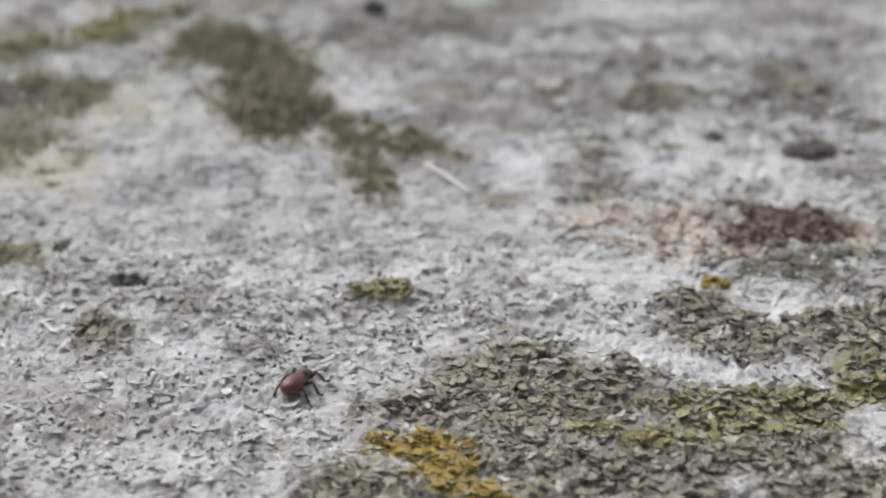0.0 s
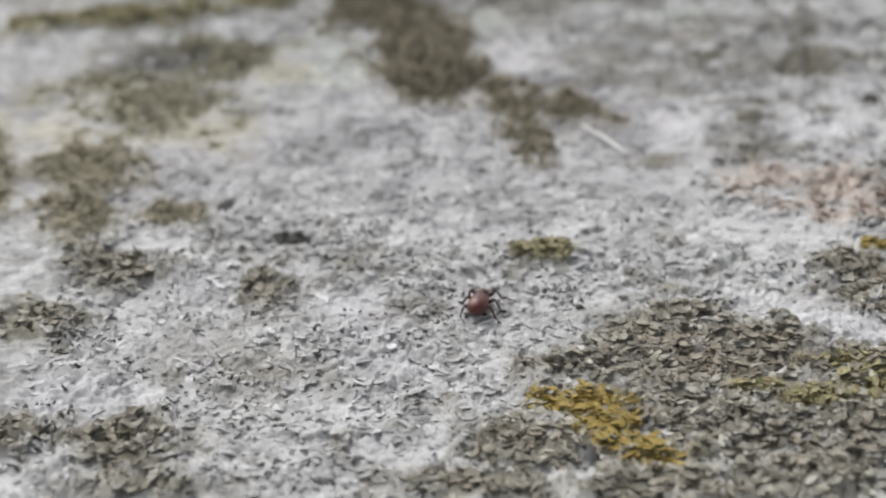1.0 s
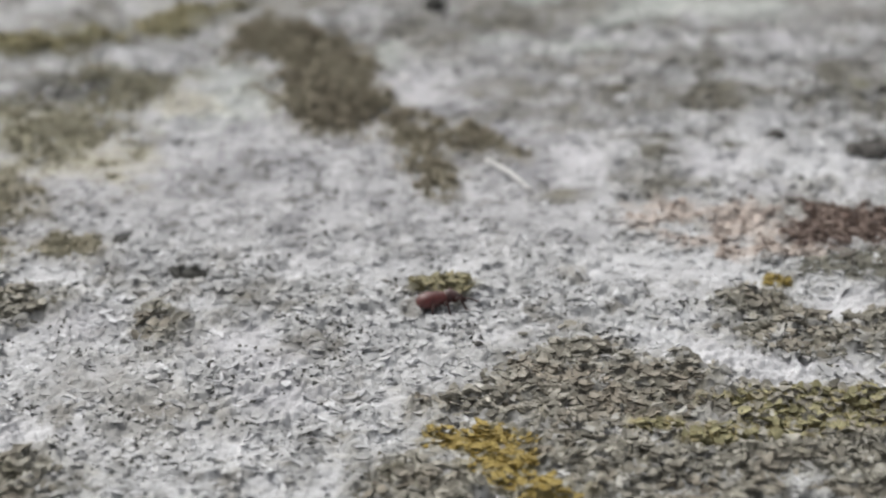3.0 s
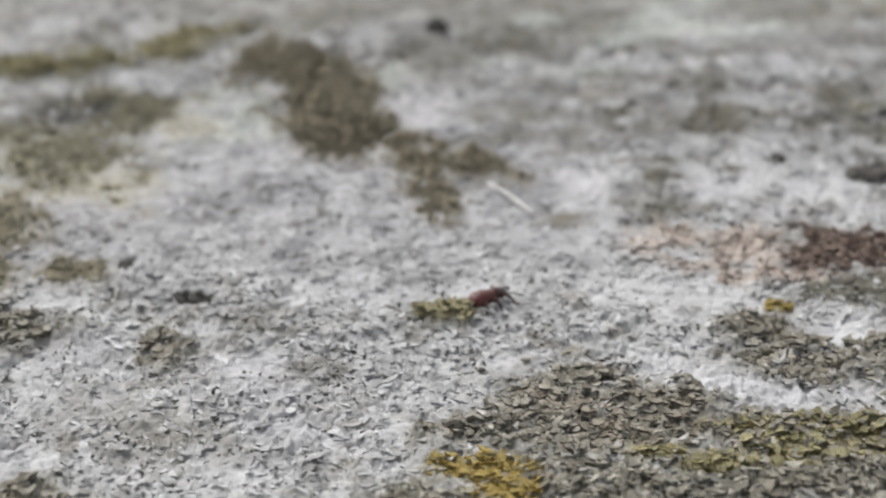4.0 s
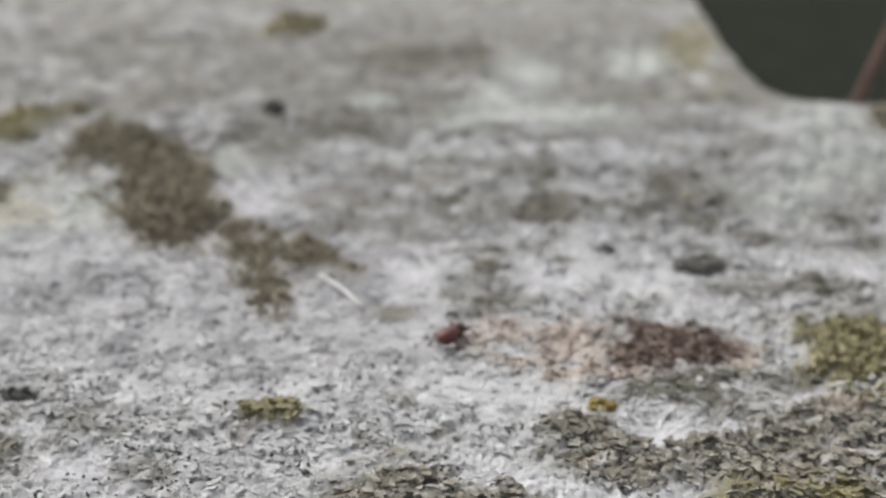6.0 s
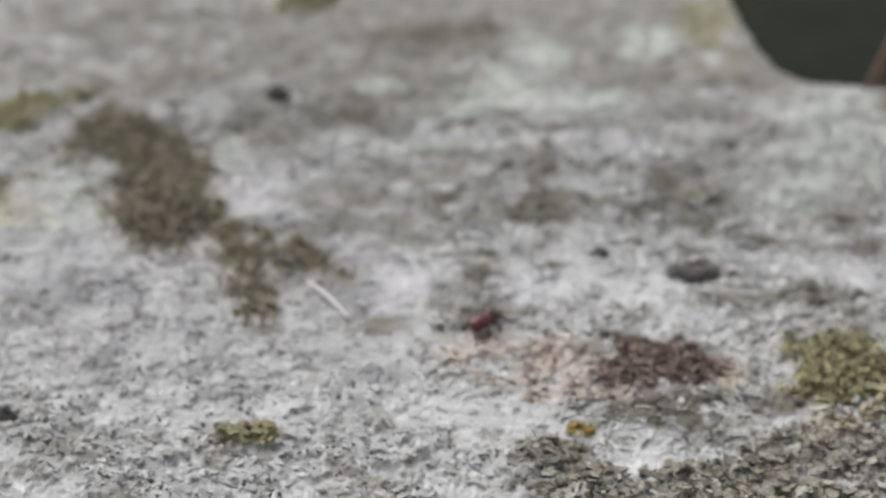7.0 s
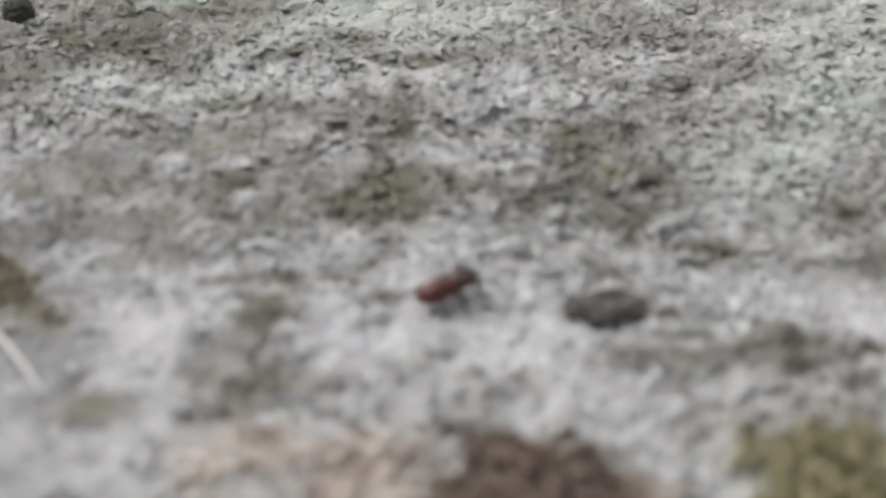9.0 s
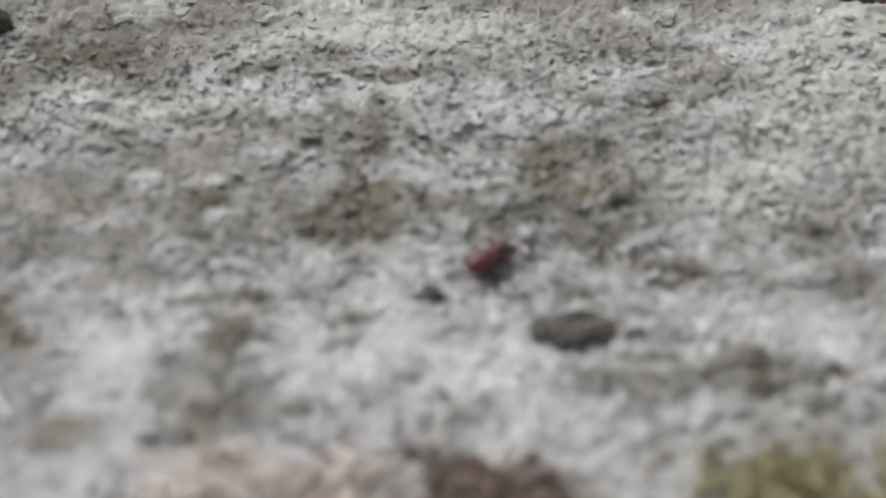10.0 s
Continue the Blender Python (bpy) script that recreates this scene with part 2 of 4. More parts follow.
def near_bright_film(x, y):
    """Where a smooth white film lies over the crumbs, 0..1; fading with y, it brightens the near side."""
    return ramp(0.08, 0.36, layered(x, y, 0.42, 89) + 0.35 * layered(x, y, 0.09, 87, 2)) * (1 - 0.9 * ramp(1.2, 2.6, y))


def calm(x, y):
    """Where the crust is smoother and greyer, 0..1: the stretch beyond the scaly lichen."""
    return ramp(-0.7, 0.5, y + 0.25 * layered(x, y, 0.5, 121)) * (1 - ramp(0.5, 1.4, x + 0.25 * layered(x, y, 0.5, 123))) * (1 - ramp(2.0, 3.2, y))


def crust_plates(x, y):
    """The small plates into which the scaly crust is cracked."""
    return cells(x + 0.03 * layered(x, y, 0.1, 141, 2), y + 0.03 * layered(x, y, 0.1, 143, 2), 0.088, 151)


def tone(x, y):
    """The colour at the places: the growths' own, with shade painted into pits and one edge."""
    colour = np.empty((len(x), 3))
    colour[:] = GREY
    for size, seed, low, rgb, most in ((0.75, 81, 0.05, (0.33, 0.325, 0.30), 0.7), (0.24, 85, 0.12, (0.26, 0.25, 0.225), 0.75),
                                       (0.09, 93, 0.22, (0.20, 0.195, 0.175), 0.6)):
        m = most * ramp(low, low + 0.45, layered(x, y, size, seed)) * (1 - (0.6 if size < 0.5 else 0.2) * calm(x, y)) * (1 - (0.2 if size > 0.1 else 0) * ramp(1.8, 2.6, y))
        colour += (np.array(rgb) - colour) * m[:, None]
    # whitest on the near side, which puts its extra brightness into the colour
    colour += (np.array((0.555, 0.566, 0.582)) - colour) * (0.85 * near_bright_film(x, y))[:, None]
    smoothed = calm(x, y)
    colour += (np.array((0.40, 0.405, 0.42)) - colour) * (0.75 * smoothed)[:, None]
    for size, seed, low, rgb, most in ((0.26, 161, 0.0, (0.27, 0.272, 0.285), 0.8), (0.07, 163, 0.2, (0.17, 0.168, 0.162), 0.8)):
        colour += (np.array(rgb) - colour) * (most * smoothed * ramp(low, low + 0.35, layered(x, y, size, seed)))[:, None]
    plate = crust_plates(x, y)[1] * 7 % 1
    for kind, rgb in TONES.items():
        m = cover(kind, x, y)[:, None]
        if kind == "crust":      # each plate has a shade of its own, from dark olive to nearly white
            rgb = np.stack([np.interp(plate, (0, 0.3, 0.6, 0.85, 1), c) for c in ((0.115, 0.165, 0.235, 0.35, 0.48), (0.108, 0.155, 0.222, 0.335, 0.475), (0.08, 0.115, 0.172, 0.275, 0.44))], 1)
        if kind in ("faint", "crust", "warm", "dim"):
            m = m * ({"crust": 0.85, "dim": 0.85, "warm": 0.95}.get(kind, 0.7) + 0.5 * layered(x, y, 0.16, 29)[:, None]).clip(0, 1)
        colour += (np.array(rgb) - colour) * m
    px, py = x + 0.075 * layered(x, y, 0.17, 45, 3), y + 0.075 * layered(x, y, 0.17, 47, 3)
    r3 = cells(px, py, 0.15, 53)[1]
    return colour * (1 + (0.26 * (r3 * 5 % 1) - 0.14) * (1 - 0.6 * near_bright_film(x, y)))[:, None]


def slab_edge(x):
    """The y at which the slab breaks off."""
    return 4.70 - 0.12 * (np.clip(x, 3.0, 9.0) - 4.0) + np.minimum(0.42 * np.exp(-(x - 3.8) / 0.13), 6.0) + 0.05 * soft_noise(x, x * 0, 0.5, 71)


def broad(x, y):
    """The slab's slow relief."""
    z = 0.035 * layered(x, y, 1.3, 3) + 0.02 * layered(x, y, 0.42, 7, 2)
    s = y - slab_edge(x)
    z = z - 0.14 * ramp(-0.4, 0.05, s) ** 2 - 4.2 * ramp(0.0, 0.5, s)
    return z


def relief(x, y):
    """The height of the encrusted surface, in centimetres."""
    wx, wy = x + 0.025 * layered(x, y, 0.11, 41, 2), y + 0.025 * layered(x, y, 0.11, 43, 2)
    px, py = x + 0.075 * layered(x, y, 0.17, 45, 3), y + 0.075 * layered(x, y, 0.17, 47, 3)
    e3, r3, qx, qy = cells(px, py, 0.15, 53)
    e1, r1, ox, oy = cells(wx, wy, 0.07, 51)
    e2, r2, _, _ = cells(wx + 3.1, wy - 1.7, 0.135, 57)
    z = 0 * x
    dome = ramp(0.0, 0.42, e1)
    z = z + dome * (0.004 + 0.009 * r1) + 0.010 * dome * ((r1 * 7 % 1 - 0.5) * ox + (r1 * 13 % 1 - 0.5) * oy)
    z = z - 0.016 * (r2 < 0.25) * ramp(0.02, 0.4, e2) + 0.010 * (r2 > 0.75) * ramp(0.0, 0.5, e2)
    # broken plates, each at its own height and tilt
    z = z + ramp(0.0, 0.10, e3) * (0.006 + 0.024 * r3 + 0.03 * ((r3 * 17 % 1 - 0.5) * qx + (r3 * 29 % 1 - 0.5) * qy))
    # winding ridges with hollows between, stronger here and there
    worm = 1 - np.abs(layered(wx, wy, 0.075, 63, 2)) * 2.6
    z = z + (0.012 + 0.016 * ramp(-0.3, 0.5, layered(x, y, 0.6, 67))) * ramp(-0.4, 0.7, worm)
    z = z + 0.004 * layered(x, y, 0.03, 61, 2)
    z = broad(x, y) + z * (1 - 0.45 * near_bright_film(x, y)) * (1 - 0.5 * calm(x, y)) * (1 - 0.2 * ramp(3.0, 4.4, y))
    e4, r4, ux, uy = crust_plates(x, y)
    z = z + cover("crust", x, y) * (1 - cover("white", x, y)) * ramp(0.0, 0.16, e4) * (0.008 + 0.042 * r4 + 0.05 * ((r4 * 17 % 1 - 0.5) * ux + (r4 * 29 % 1 - 0.5) * uy))
    for kind, up in (("crust", 0.014), ("olive", 0.06), ("moss", 0.035), ("brown", 0.02), ("pink", 0.01), ("pit", -0.05)):
        z = z + up * cover(kind, x, y)
    return z


def height(x, y):
    """The height at one place."""
    return float(relief(np.array([float(x)]), np.array([float(y)]))[0])


# ---------------------------------------------------------------- materials
def tree(name):
    m = bpy.data.materials.new(name)
    m.use_nodes = True
    nt = m.node_tree
    return m, nt, nt.nodes["Principled BSDF"]


def put(nt, kind, **values):
    node = nt.nodes.new(kind)
    for key, value in values.items():
        node.inputs[key.replace("_", " ")].default_value = value
    return node


def noise_node(nt, size_cm, detail=3.0, rough=0.6):
    co = nt.nodes.new("ShaderNodeTexCoord")
    n = put(nt, "ShaderNodeTexNoise", Scale=1 / (size_cm * CM), Detail=detail, Roughness=rough)
    nt.links.new(co.outputs["Object"], n.inputs["Vector"])
    return n.outputs["Fac"]


def stepped(nt, value, a, b, to_low=0.0, to_high=1.0):
    r = nt.nodes.new("ShaderNodeMapRange")
    r.inputs["From Min"].default_value, r.inputs["From Max"].default_value = a, b
    r.inputs["To Min"].default_value, r.inputs["To Max"].default_value = to_low, to_high
    nt.links.new(value, r.inputs["Value"])
    return r.outputs["Result"]


def blend(nt, fac, a, b, how='MIX'):
    mix = nt.nodes.new("ShaderNodeMix")
    mix.data_type, mix.blend_type = 'RGBA', how
    for value, slot in ((fac, mix.inputs[0]), (a, mix.inputs[6]), (b, mix.inputs[7])):
        if isinstance(value, bpy.types.NodeSocket):
            nt.links.new(value, slot)
        else:
            slot.default_value = value if isinstance(value, (int, float)) else (*value, 1)
    return mix.outputs[2]


def bumped(nt, bsdf, value, distance_cm, strength=0.6):
    b = put(nt, "ShaderNodeBump", Strength=strength, Distance=distance_cm * CM)
    nt.links.new(value, b.inputs["Height"])
    nt.links.new(b.outputs["Normal"], bsdf.inputs["Normal"])


def growth_material(name, islands):
    """Lichen-covered stone: the growths' colours, mottled, with dark specks."""
    m, nt, bsdf = tree(name)
    at = nt.nodes.new("ShaderNodeAttribute")
    at.attribute_name = "growth"
    colour = at.outputs["Color"]
    mottle = stepped(nt, noise_node(nt, 0.13, 4), 0.3, 0.7, 0.82, 1.15)
    grain = stepped(nt, noise_node(nt, 0.028, 3), 0.3, 0.72, 0.87, 1.09)
    for f in (mottle, grain):
        v = nt.nodes.new("ShaderNodeCombineColor")
        for k in range(3):
            nt.links.new(f, v.inputs[k])
        colour = blend(nt, 1.0, colour, v.outputs[0], 'MULTIPLY')
    # specks paint the shade of small gaps under flakes, besides dark grains
    specks = stepped(nt, noise_node(nt, 0.05, 2, 0.7), 0.63, 0.68, 0, 0.6)
    where = stepped(nt, noise_node(nt, 0.35, 2), 0.42, 0.58)
    both = nt.nodes.new("ShaderNodeMath")
    both.operation = 'MULTIPLY'
    nt.links.new(specks, both.inputs[0])
    nt.links.new(where, both.inputs[1])
    colour = blend(nt, both.outputs[0], colour, (0.09, 0.087, 0.078))
    if islands:
        geo = nt.nodes.new("ShaderNodeNewGeometry")
        r = stepped(nt, geo.outputs["Random Per Island"], 0, 1, 0.86, 1.1)
        v = nt.nodes.new("ShaderNodeCombineColor")
        for k in range(3):
            nt.links.new(r, v.inputs[k])
        colour = blend(nt, 1.0, colour, v.outputs[0], 'MULTIPLY')
    nt.links.new(colour, bsdf.inputs["Base Color"])
    bsdf.inputs["Roughness"].default_value = 0.85
    bsdf.inputs["Specular IOR Level"].default_value = 0.3
    bumped(nt, bsdf, noise_node(nt, 0.018, 4, 0.7), 0.006, 0.7)
    return m


def piece_material(name, dark, light, rough=0.75, grain_cm=0.02):
    """A piece's own random tint between two colours, with grain."""
    m, nt, bsdf = tree(name)
    info = nt.nodes.new("ShaderNodeObjectInfo")
    geo = nt.nodes.new("ShaderNodeNewGeometry")
    add = nt.nodes.new("ShaderNodeMath")
    add.operation = 'ADD'
    nt.links.new(info.outputs["Random"], add.inputs[0])
    nt.links.new(geo.outputs["Random Per Island"], add.inputs[1])
    frac = nt.nodes.new("ShaderNodeMath")
    frac.operation = 'FRACT'
    nt.links.new(add.outputs[0], frac.inputs[0])
    colour = blend(nt, frac.outputs[0], dark, light)
    grain = stepped(nt, noise_node(nt, grain_cm, 3), 0.3, 0.7, 0, 1)
    colour = blend(nt, stepped(nt, grain, 0, 1, 0.0, 0.55), colour, tuple(0.55 * c for c in dark))
    nt.links.new(colour, bsdf.inputs["Base Color"])
    bsdf.inputs["Roughness"].default_value = rough
    bumped(nt, bsdf, noise_node(nt, grain_cm * 0.5, 3, 0.7), grain_cm * 0.25, 0.6)
    return m


def drifting(m, dark, light, size_cm):
    """A second pair of tints that takes over in drifts across the patch."""
    nt = m.node_tree
    bsdf = next(n for n in nt.nodes if n.type == 'BSDF_PRINCIPLED')
    old = bsdf.inputs["Base Color"].links[0].from_socket
    geo = nt.nodes.new("ShaderNodeNewGeometry")
    n = put(nt, "ShaderNodeTexNoise", Scale=1 / (size_cm * CM), Detail=2.0)
    nt.links.new(geo.outputs["Position"], n.inputs["Vector"])
    other = blend(nt, geo.outputs["Random Per Island"], dark, light)
    nt.links.new(blend(nt, stepped(nt, n.outputs["Fac"], 0.45, 0.62), old, other), bsdf.inputs["Base Color"])
    return m


def shell_material(name, a, b, rough, coat=0.0):
    m, nt, bsdf = tree(name)
    colour = blend(nt, stepped(nt, noise_node(nt, 0.03, 3), 0.35, 0.65), a, b)
    nt.links.new(colour, bsdf.inputs["Base Color"])
    bsdf.inputs["Roughness"].default_value = rough
    bsdf.inputs["Coat Weight"].default_value = coat
    bsdf.inputs["Coat Roughness"].default_value = 0.35
    bsdf.inputs["Sheen Weight"].default_value = coat * 0.3      # a fine grey down
    bsdf.inputs["Sheen Roughness"].default_value = 0.5
    bumped(nt, bsdf, noise_node(nt, 0.006, 2), 0.0015, 0.5)
    return m


GROUND = growth_material("lichen_crusted_concrete", False)
FLAKES = growth_material("lichen_flakes", True)
YELLOW = piece_material("yellow_lichen", (0.27, 0.20, 0.05), (0.56, 0.43, 0.13))
MUSTARD = piece_material("mustard_lichen", (0.19, 0.178, 0.085), (0.45, 0.42, 0.235))
SCALE = drifting(piece_material("grey_brown_lichen", (0.10, 0.094, 0.07), (0.53, 0.512, 0.445)), (0.08, 0.069, 0.05), (0.36, 0.325, 0.262), 0.35)
DUSKY = drifting(piece_material("dusky_brown_lichen", (0.095, 0.089, 0.067), (0.52, 0.505, 0.435)), (0.085, 0.075, 0.057), (0.35, 0.323, 0.265), 0.35)
OLIVE = piece_material("olive_moss", (0.17, 0.156, 0.074), (0.59, 0.542, 0.335), 0.7)
MOSS = drifting(piece_material("brown_moss", (0.19, 0.172, 0.12), (0.53, 0.485, 0.372), 0.8), (0.13, 0.114, 0.083), (0.38, 0.338, 0.255), 0.3)
SPOTS = piece_material("dull_olive_moss", (0.235, 0.22, 0.158), (0.40, 0.375, 0.275), 0.8)
TUFT = piece_material("olive_yellow_lichen", (0.22, 0.20, 0.11), (0.52, 0.475, 0.30), 0.8)
BROWN = piece_material("red_brown_crust", (0.145, 0.105, 0.088), (0.33, 0.255, 0.215), 0.8)
PINK = piece_material("pinkish_crust", (0.42, 0.352, 0.307), (0.63, 0.56, 0.51), 0.8)
CHIP = piece_material("dark_stone_chip", (0.11, 0.106, 0.098), (0.205, 0.196, 0.18), 0.9, 0.03)
# dark tint for soil bits and for shade painted as small dark pieces
SOIL_SHADE = piece_material("dark_soil_and_shade", (0.06, 0.06, 0.055), (0.10, 0.10, 0.092), 0.95, 0.03)
THREAD = piece_material("dull_pale_thread", (0.5, 0.5, 0.48), (0.6, 0.6, 0.57), 0.6)
HAIR = piece_material("pale_plant_hair", (0.84, 0.84, 0.82), (0.9, 0.9, 0.88), 0.35)
STEM = piece_material("dry_red_brown_stem", (0.15, 0.095, 0.075), (0.24, 0.16, 0.13), 0.8, 0.2)
# very dark, low-gloss tint for the sheet beyond the slab's edge
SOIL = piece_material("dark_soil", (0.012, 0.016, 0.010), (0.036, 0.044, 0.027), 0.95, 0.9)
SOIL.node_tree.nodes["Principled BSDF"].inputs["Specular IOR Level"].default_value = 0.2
SHELL = shell_material("weevil_shell", (0.072, 0.011, 0.008), (0.108, 0.015, 0.011), 0.4, 0.3)
THORAX = shell_material("weevil_thorax", (0.045, 0.012, 0.011), (0.068, 0.018, 0.016), 0.45, 0.4)
LIMB = shell_material("weevil_limb", (0.035, 0.012, 0.010), (0.06, 0.02, 0.016), 0.4)
EYE = shell_material("weevil_eye", (0.006, 0.006, 0.006), (0.01, 0.01, 0.01), 0.15)


# ---------------------------------------------------------------- mesh helpers
def mesh_from(name, verts, faces, material, smooth=True):
    """verts in centimetres, an array or list; faces a list, or an array of triangles or quads."""
    me = bpy.data.meshes.new(name)
    verts = np.asarray(verts, float) * CM
    if isinstance(faces, np.ndarray):
        n, k = faces.shape
        me.vertices.add(len(verts))
        me.vertices.foreach_set("co", verts.astype(np.float32).ravel())
        me.loops.add(n * k)
        me.loops.foreach_set("vertex_index", faces.astype(np.int32).ravel())
        me.polygons.add(n)
        me.polygons.foreach_set("loop_start", np.arange(0, n * k, k, dtype=np.int32))
        me.update(calc_edges=True)
        me.validate()
    else:
        me.from_pydata([tuple(v) for v in verts], [], faces)
    me.polygons.foreach_set("use_smooth", np.full(len(me.polygons), smooth))
    me.materials.append(material)
    return me


def colour_in(me, colours):
    layer = me.attributes.new("growth", 'FLOAT_COLOR', 'POINT')
    layer.data.foreach_set("color", np.hstack([colours, np.ones((len(colours), 1))]).astype(np.float32).ravel())


def thing(name, x, y, z, label, category, group="", kind=""):
    ob = new(name)
    ob.empty_display_size = 0.002
    ob.location = (x * CM, y * CM, z * CM)
    return tagged(ob, label, category, group, kind)


def child(name, me, parent, m=None, label="", kind=""):
    ob = new(name, me)
    ob.parent = parent
    if m is not None:
        ob.matrix_basis = m
    return tagged(ob, label, kind=kind)


def place(x, y, z, rx=0, ry=0, rz=0):
    return pose(x * CM, y * CM, z * CM, rx, ry, rz)


# ---------------------------------------------------------------- the slab and the soil
def graded(stops):
    """Grid lines: (from, to, step) stretches."""
    out = []
    for a, b, step in stops:
        out.append(np.arange(a, b - step * 0.4, step))
    return np.concatenate(out + [np.array([stops[-1][1]])])


def build_slab():
    xs = graded(((-12, -5, 0.35), (-5, -2.9, 0.03), (-2.9, 4.3, 0.0105), (4.3, 5.6, 0.022), (5.6, 12, 0.32)))
    ys = graded(((-12, -3.8, 0.4), (-3.8, -3.1, 0.03), (-3.1, 2.9, 0.0125), (2.9, 4.4, 0.016), (4.4, 5.4, 0.021), (5.4, 6.4, 0.03), (6.4, 8.0, 0.045), (8.0, 12.0, 0.25)))
    gx, gy = np.meshgrid(xs, ys)
    x, y = gx.ravel(), gy.ravel()
    z = relief(x, y)
    nx, ny = len(xs), len(ys)
    rim = (x == xs[0]) | (x == xs[-1]) | (y == ys[0]) | (y == ys[-1])
    z[rim] = -5.0
    idx = np.arange(nx * ny).reshape(ny, nx)
    faces = np.stack([idx[:-1, :-1], idx[:-1, 1:], idx[1:, 1:], idx[1:, :-1]], -1).reshape(-1, 4)
    me = mesh_from("ground", np.stack([x, y, z], 1), faces, GROUND)
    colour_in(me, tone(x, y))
    tagged(new("ground", me), "grey weathered concrete slab crusted with pale lichen", "ground", kind="structure")
    n = 60
    t = np.sinh(np.linspace(-6, 6, n)) / np.sinh(6) * 20000
    gx, gy = np.meshgrid(t, t)
    r = np.hypot(gx, gy)
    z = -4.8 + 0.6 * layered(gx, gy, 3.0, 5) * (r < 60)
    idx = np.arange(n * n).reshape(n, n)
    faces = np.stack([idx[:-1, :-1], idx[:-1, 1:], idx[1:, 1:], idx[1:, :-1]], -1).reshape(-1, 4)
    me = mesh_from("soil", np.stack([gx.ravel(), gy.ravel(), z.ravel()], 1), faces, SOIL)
    tagged(new("soil", me), "very dark soil below the slab's broken edge", "soil", kind="structure")


build_slab()
rng = np.random.default_rng(7)


def flake_mesh(name, x, y, radius, thick, tilt, material, lift=0.4, sides=6, flat=1.0, narrow=(0.6, 1.0), smooth=True, curl=0.0, bend=0.0):
    """Many small uneven scales in one mesh, lying on the relief."""
    n = len(x)
    z = relief(x, y)
    ang = np.arange(sides) * 2 * np.pi / sides
    turn = rng.uniform(0, 6.28, n)
    a = ang[None] + turn[:, None]
    p1, p2 = rng.uniform(0, 6.28, (2, n, 1))
    rad = radius[:, None] * (1 + 0.35 * (0.6 * np.cos(2 * ang + p1) + 0.5 * np.cos(3 * ang + p2))) * rng.uniform(0.9, 1.1, (n, sides))
    stretch = rng.uniform(*narrow, n)[:, None]
    c, s = np.cos(turn)[:, None], np.sin(turn)[:, None]
    lx, ly = rad * np.cos(a - turn[:, None]), rad * np.sin(a - turn[:, None]) * stretch
    ly = ly + rng.normal(0, bend, n)[:, None] * lx ** 2 / radius[:, None]
    rx, ry = lx * c - ly * s, lx * s + ly * c
    tx, ty = rng.normal(0, tilt, n)[:, None], rng.normal(0, tilt, n)[:, None]
    th = (thick * rng.uniform(0.5, 1.4, n))[:, None]
    base = (z + lift * th[:, 0])[:, None]
    wave = (curl * radius * rng.uniform(0.2, 1.0, n))[:, None] * (np.cos(2 * a + 9 * turn[:, None]) + 0.5)
    top = np.stack([x[:, None] + rx, y[:, None] + ry, base + tx * rx + ty * ry + wave], -1)
    low = np.stack([x[:, None] + rx * 0.85, y[:, None] + ry * 0.85, base + tx * rx + ty * ry + 0.8 * wave - th], -1)
    mid = np.stack([x, y, base[:, 0] + flat * 0.35 * th[:, 0]], -1)[:, None]
    verts = np.concatenate([mid, top, top, low], 1).reshape(-1, 3)
    k = 3 * sides + 1
    tri = []
    for q in range(sides):
        p = (q + 1) % sides
        s0, s1 = 1 + sides, 1 + 2 * sides
        tri += [(0, 1 + q, 1 + p), (s0 + q, s1 + q, s0 + p), (s0 + p, s1 + q, s1 + p)]
    faces = (np.array(tri)[None] + (np.arange(n) * k)[:, None, None]).reshape(-1, 3)
    me = mesh_from(name, verts, faces, material, smooth)
    return me, k


def scatter(n, x0, x1, y0, y1):
    return rng.uniform(x0, x1, n), rng.uniform(y0, y1, n)


def build_flakes():
    x, y = scatter(28500, -3.0, 4.6, -3.5, 4.0)
    x2, y2 = scatter(2600, -4.0, 5.4, 4.0, 6.0)
    x, y = np.concatenate([x, x2]), np.concatenate([y, y2])
    keep = (cover("pit", x, y) < 0.3) & (cover("white", x, y) < 0.5) & (near_bright_film(x, y) < rng.uniform(0.3, 1.2, len(x))) & (cover("cool", x, y) < rng.uniform(0.2, 1.0, len(x))) & (cover("moss", x, y) < 0.6) & (0.75 * calm(x, y) < rng.uniform(0, 1, len(x))) & (y < slab_edge(x) - 0.3)
    x, y = x[keep], y[keep]
    size = np.where(rng.random(len(x)) < 0.2, 1.6, 1.0)
    radius = rng.uniform(0.015, 0.04, len(x)) * size
    me, k = flake_mesh("lichen_flakes", x, y, radius, 0.005 * size, 0.16, FLAKES, lift=0.4, sides=9, flat=0.8, narrow=(0.25, 0.55), curl=0.2, bend=0.45)
    tint = tone(x, y)
    tint += (np.array((0.62, 0.632, 0.65)) - tint) * rng.uniform(0, 0.85, (len(x), 1)) ** 1.5 * (1 - 0.8 * np.max([cover(g, x, y) for g in ("dim", "faint", "crust", "pink", "brown", "olive", "warm")], 0))[:, None]
    colour_in(me, np.repeat(tint * rng.uniform(0.92, 1.1, (len(x), 1)), k, 0))
    tagged(new("lichen_flakes", me), "pale grey crumbly lichen flakes scattered over the slab", "lichen", kind="stuff")


build_flakes()


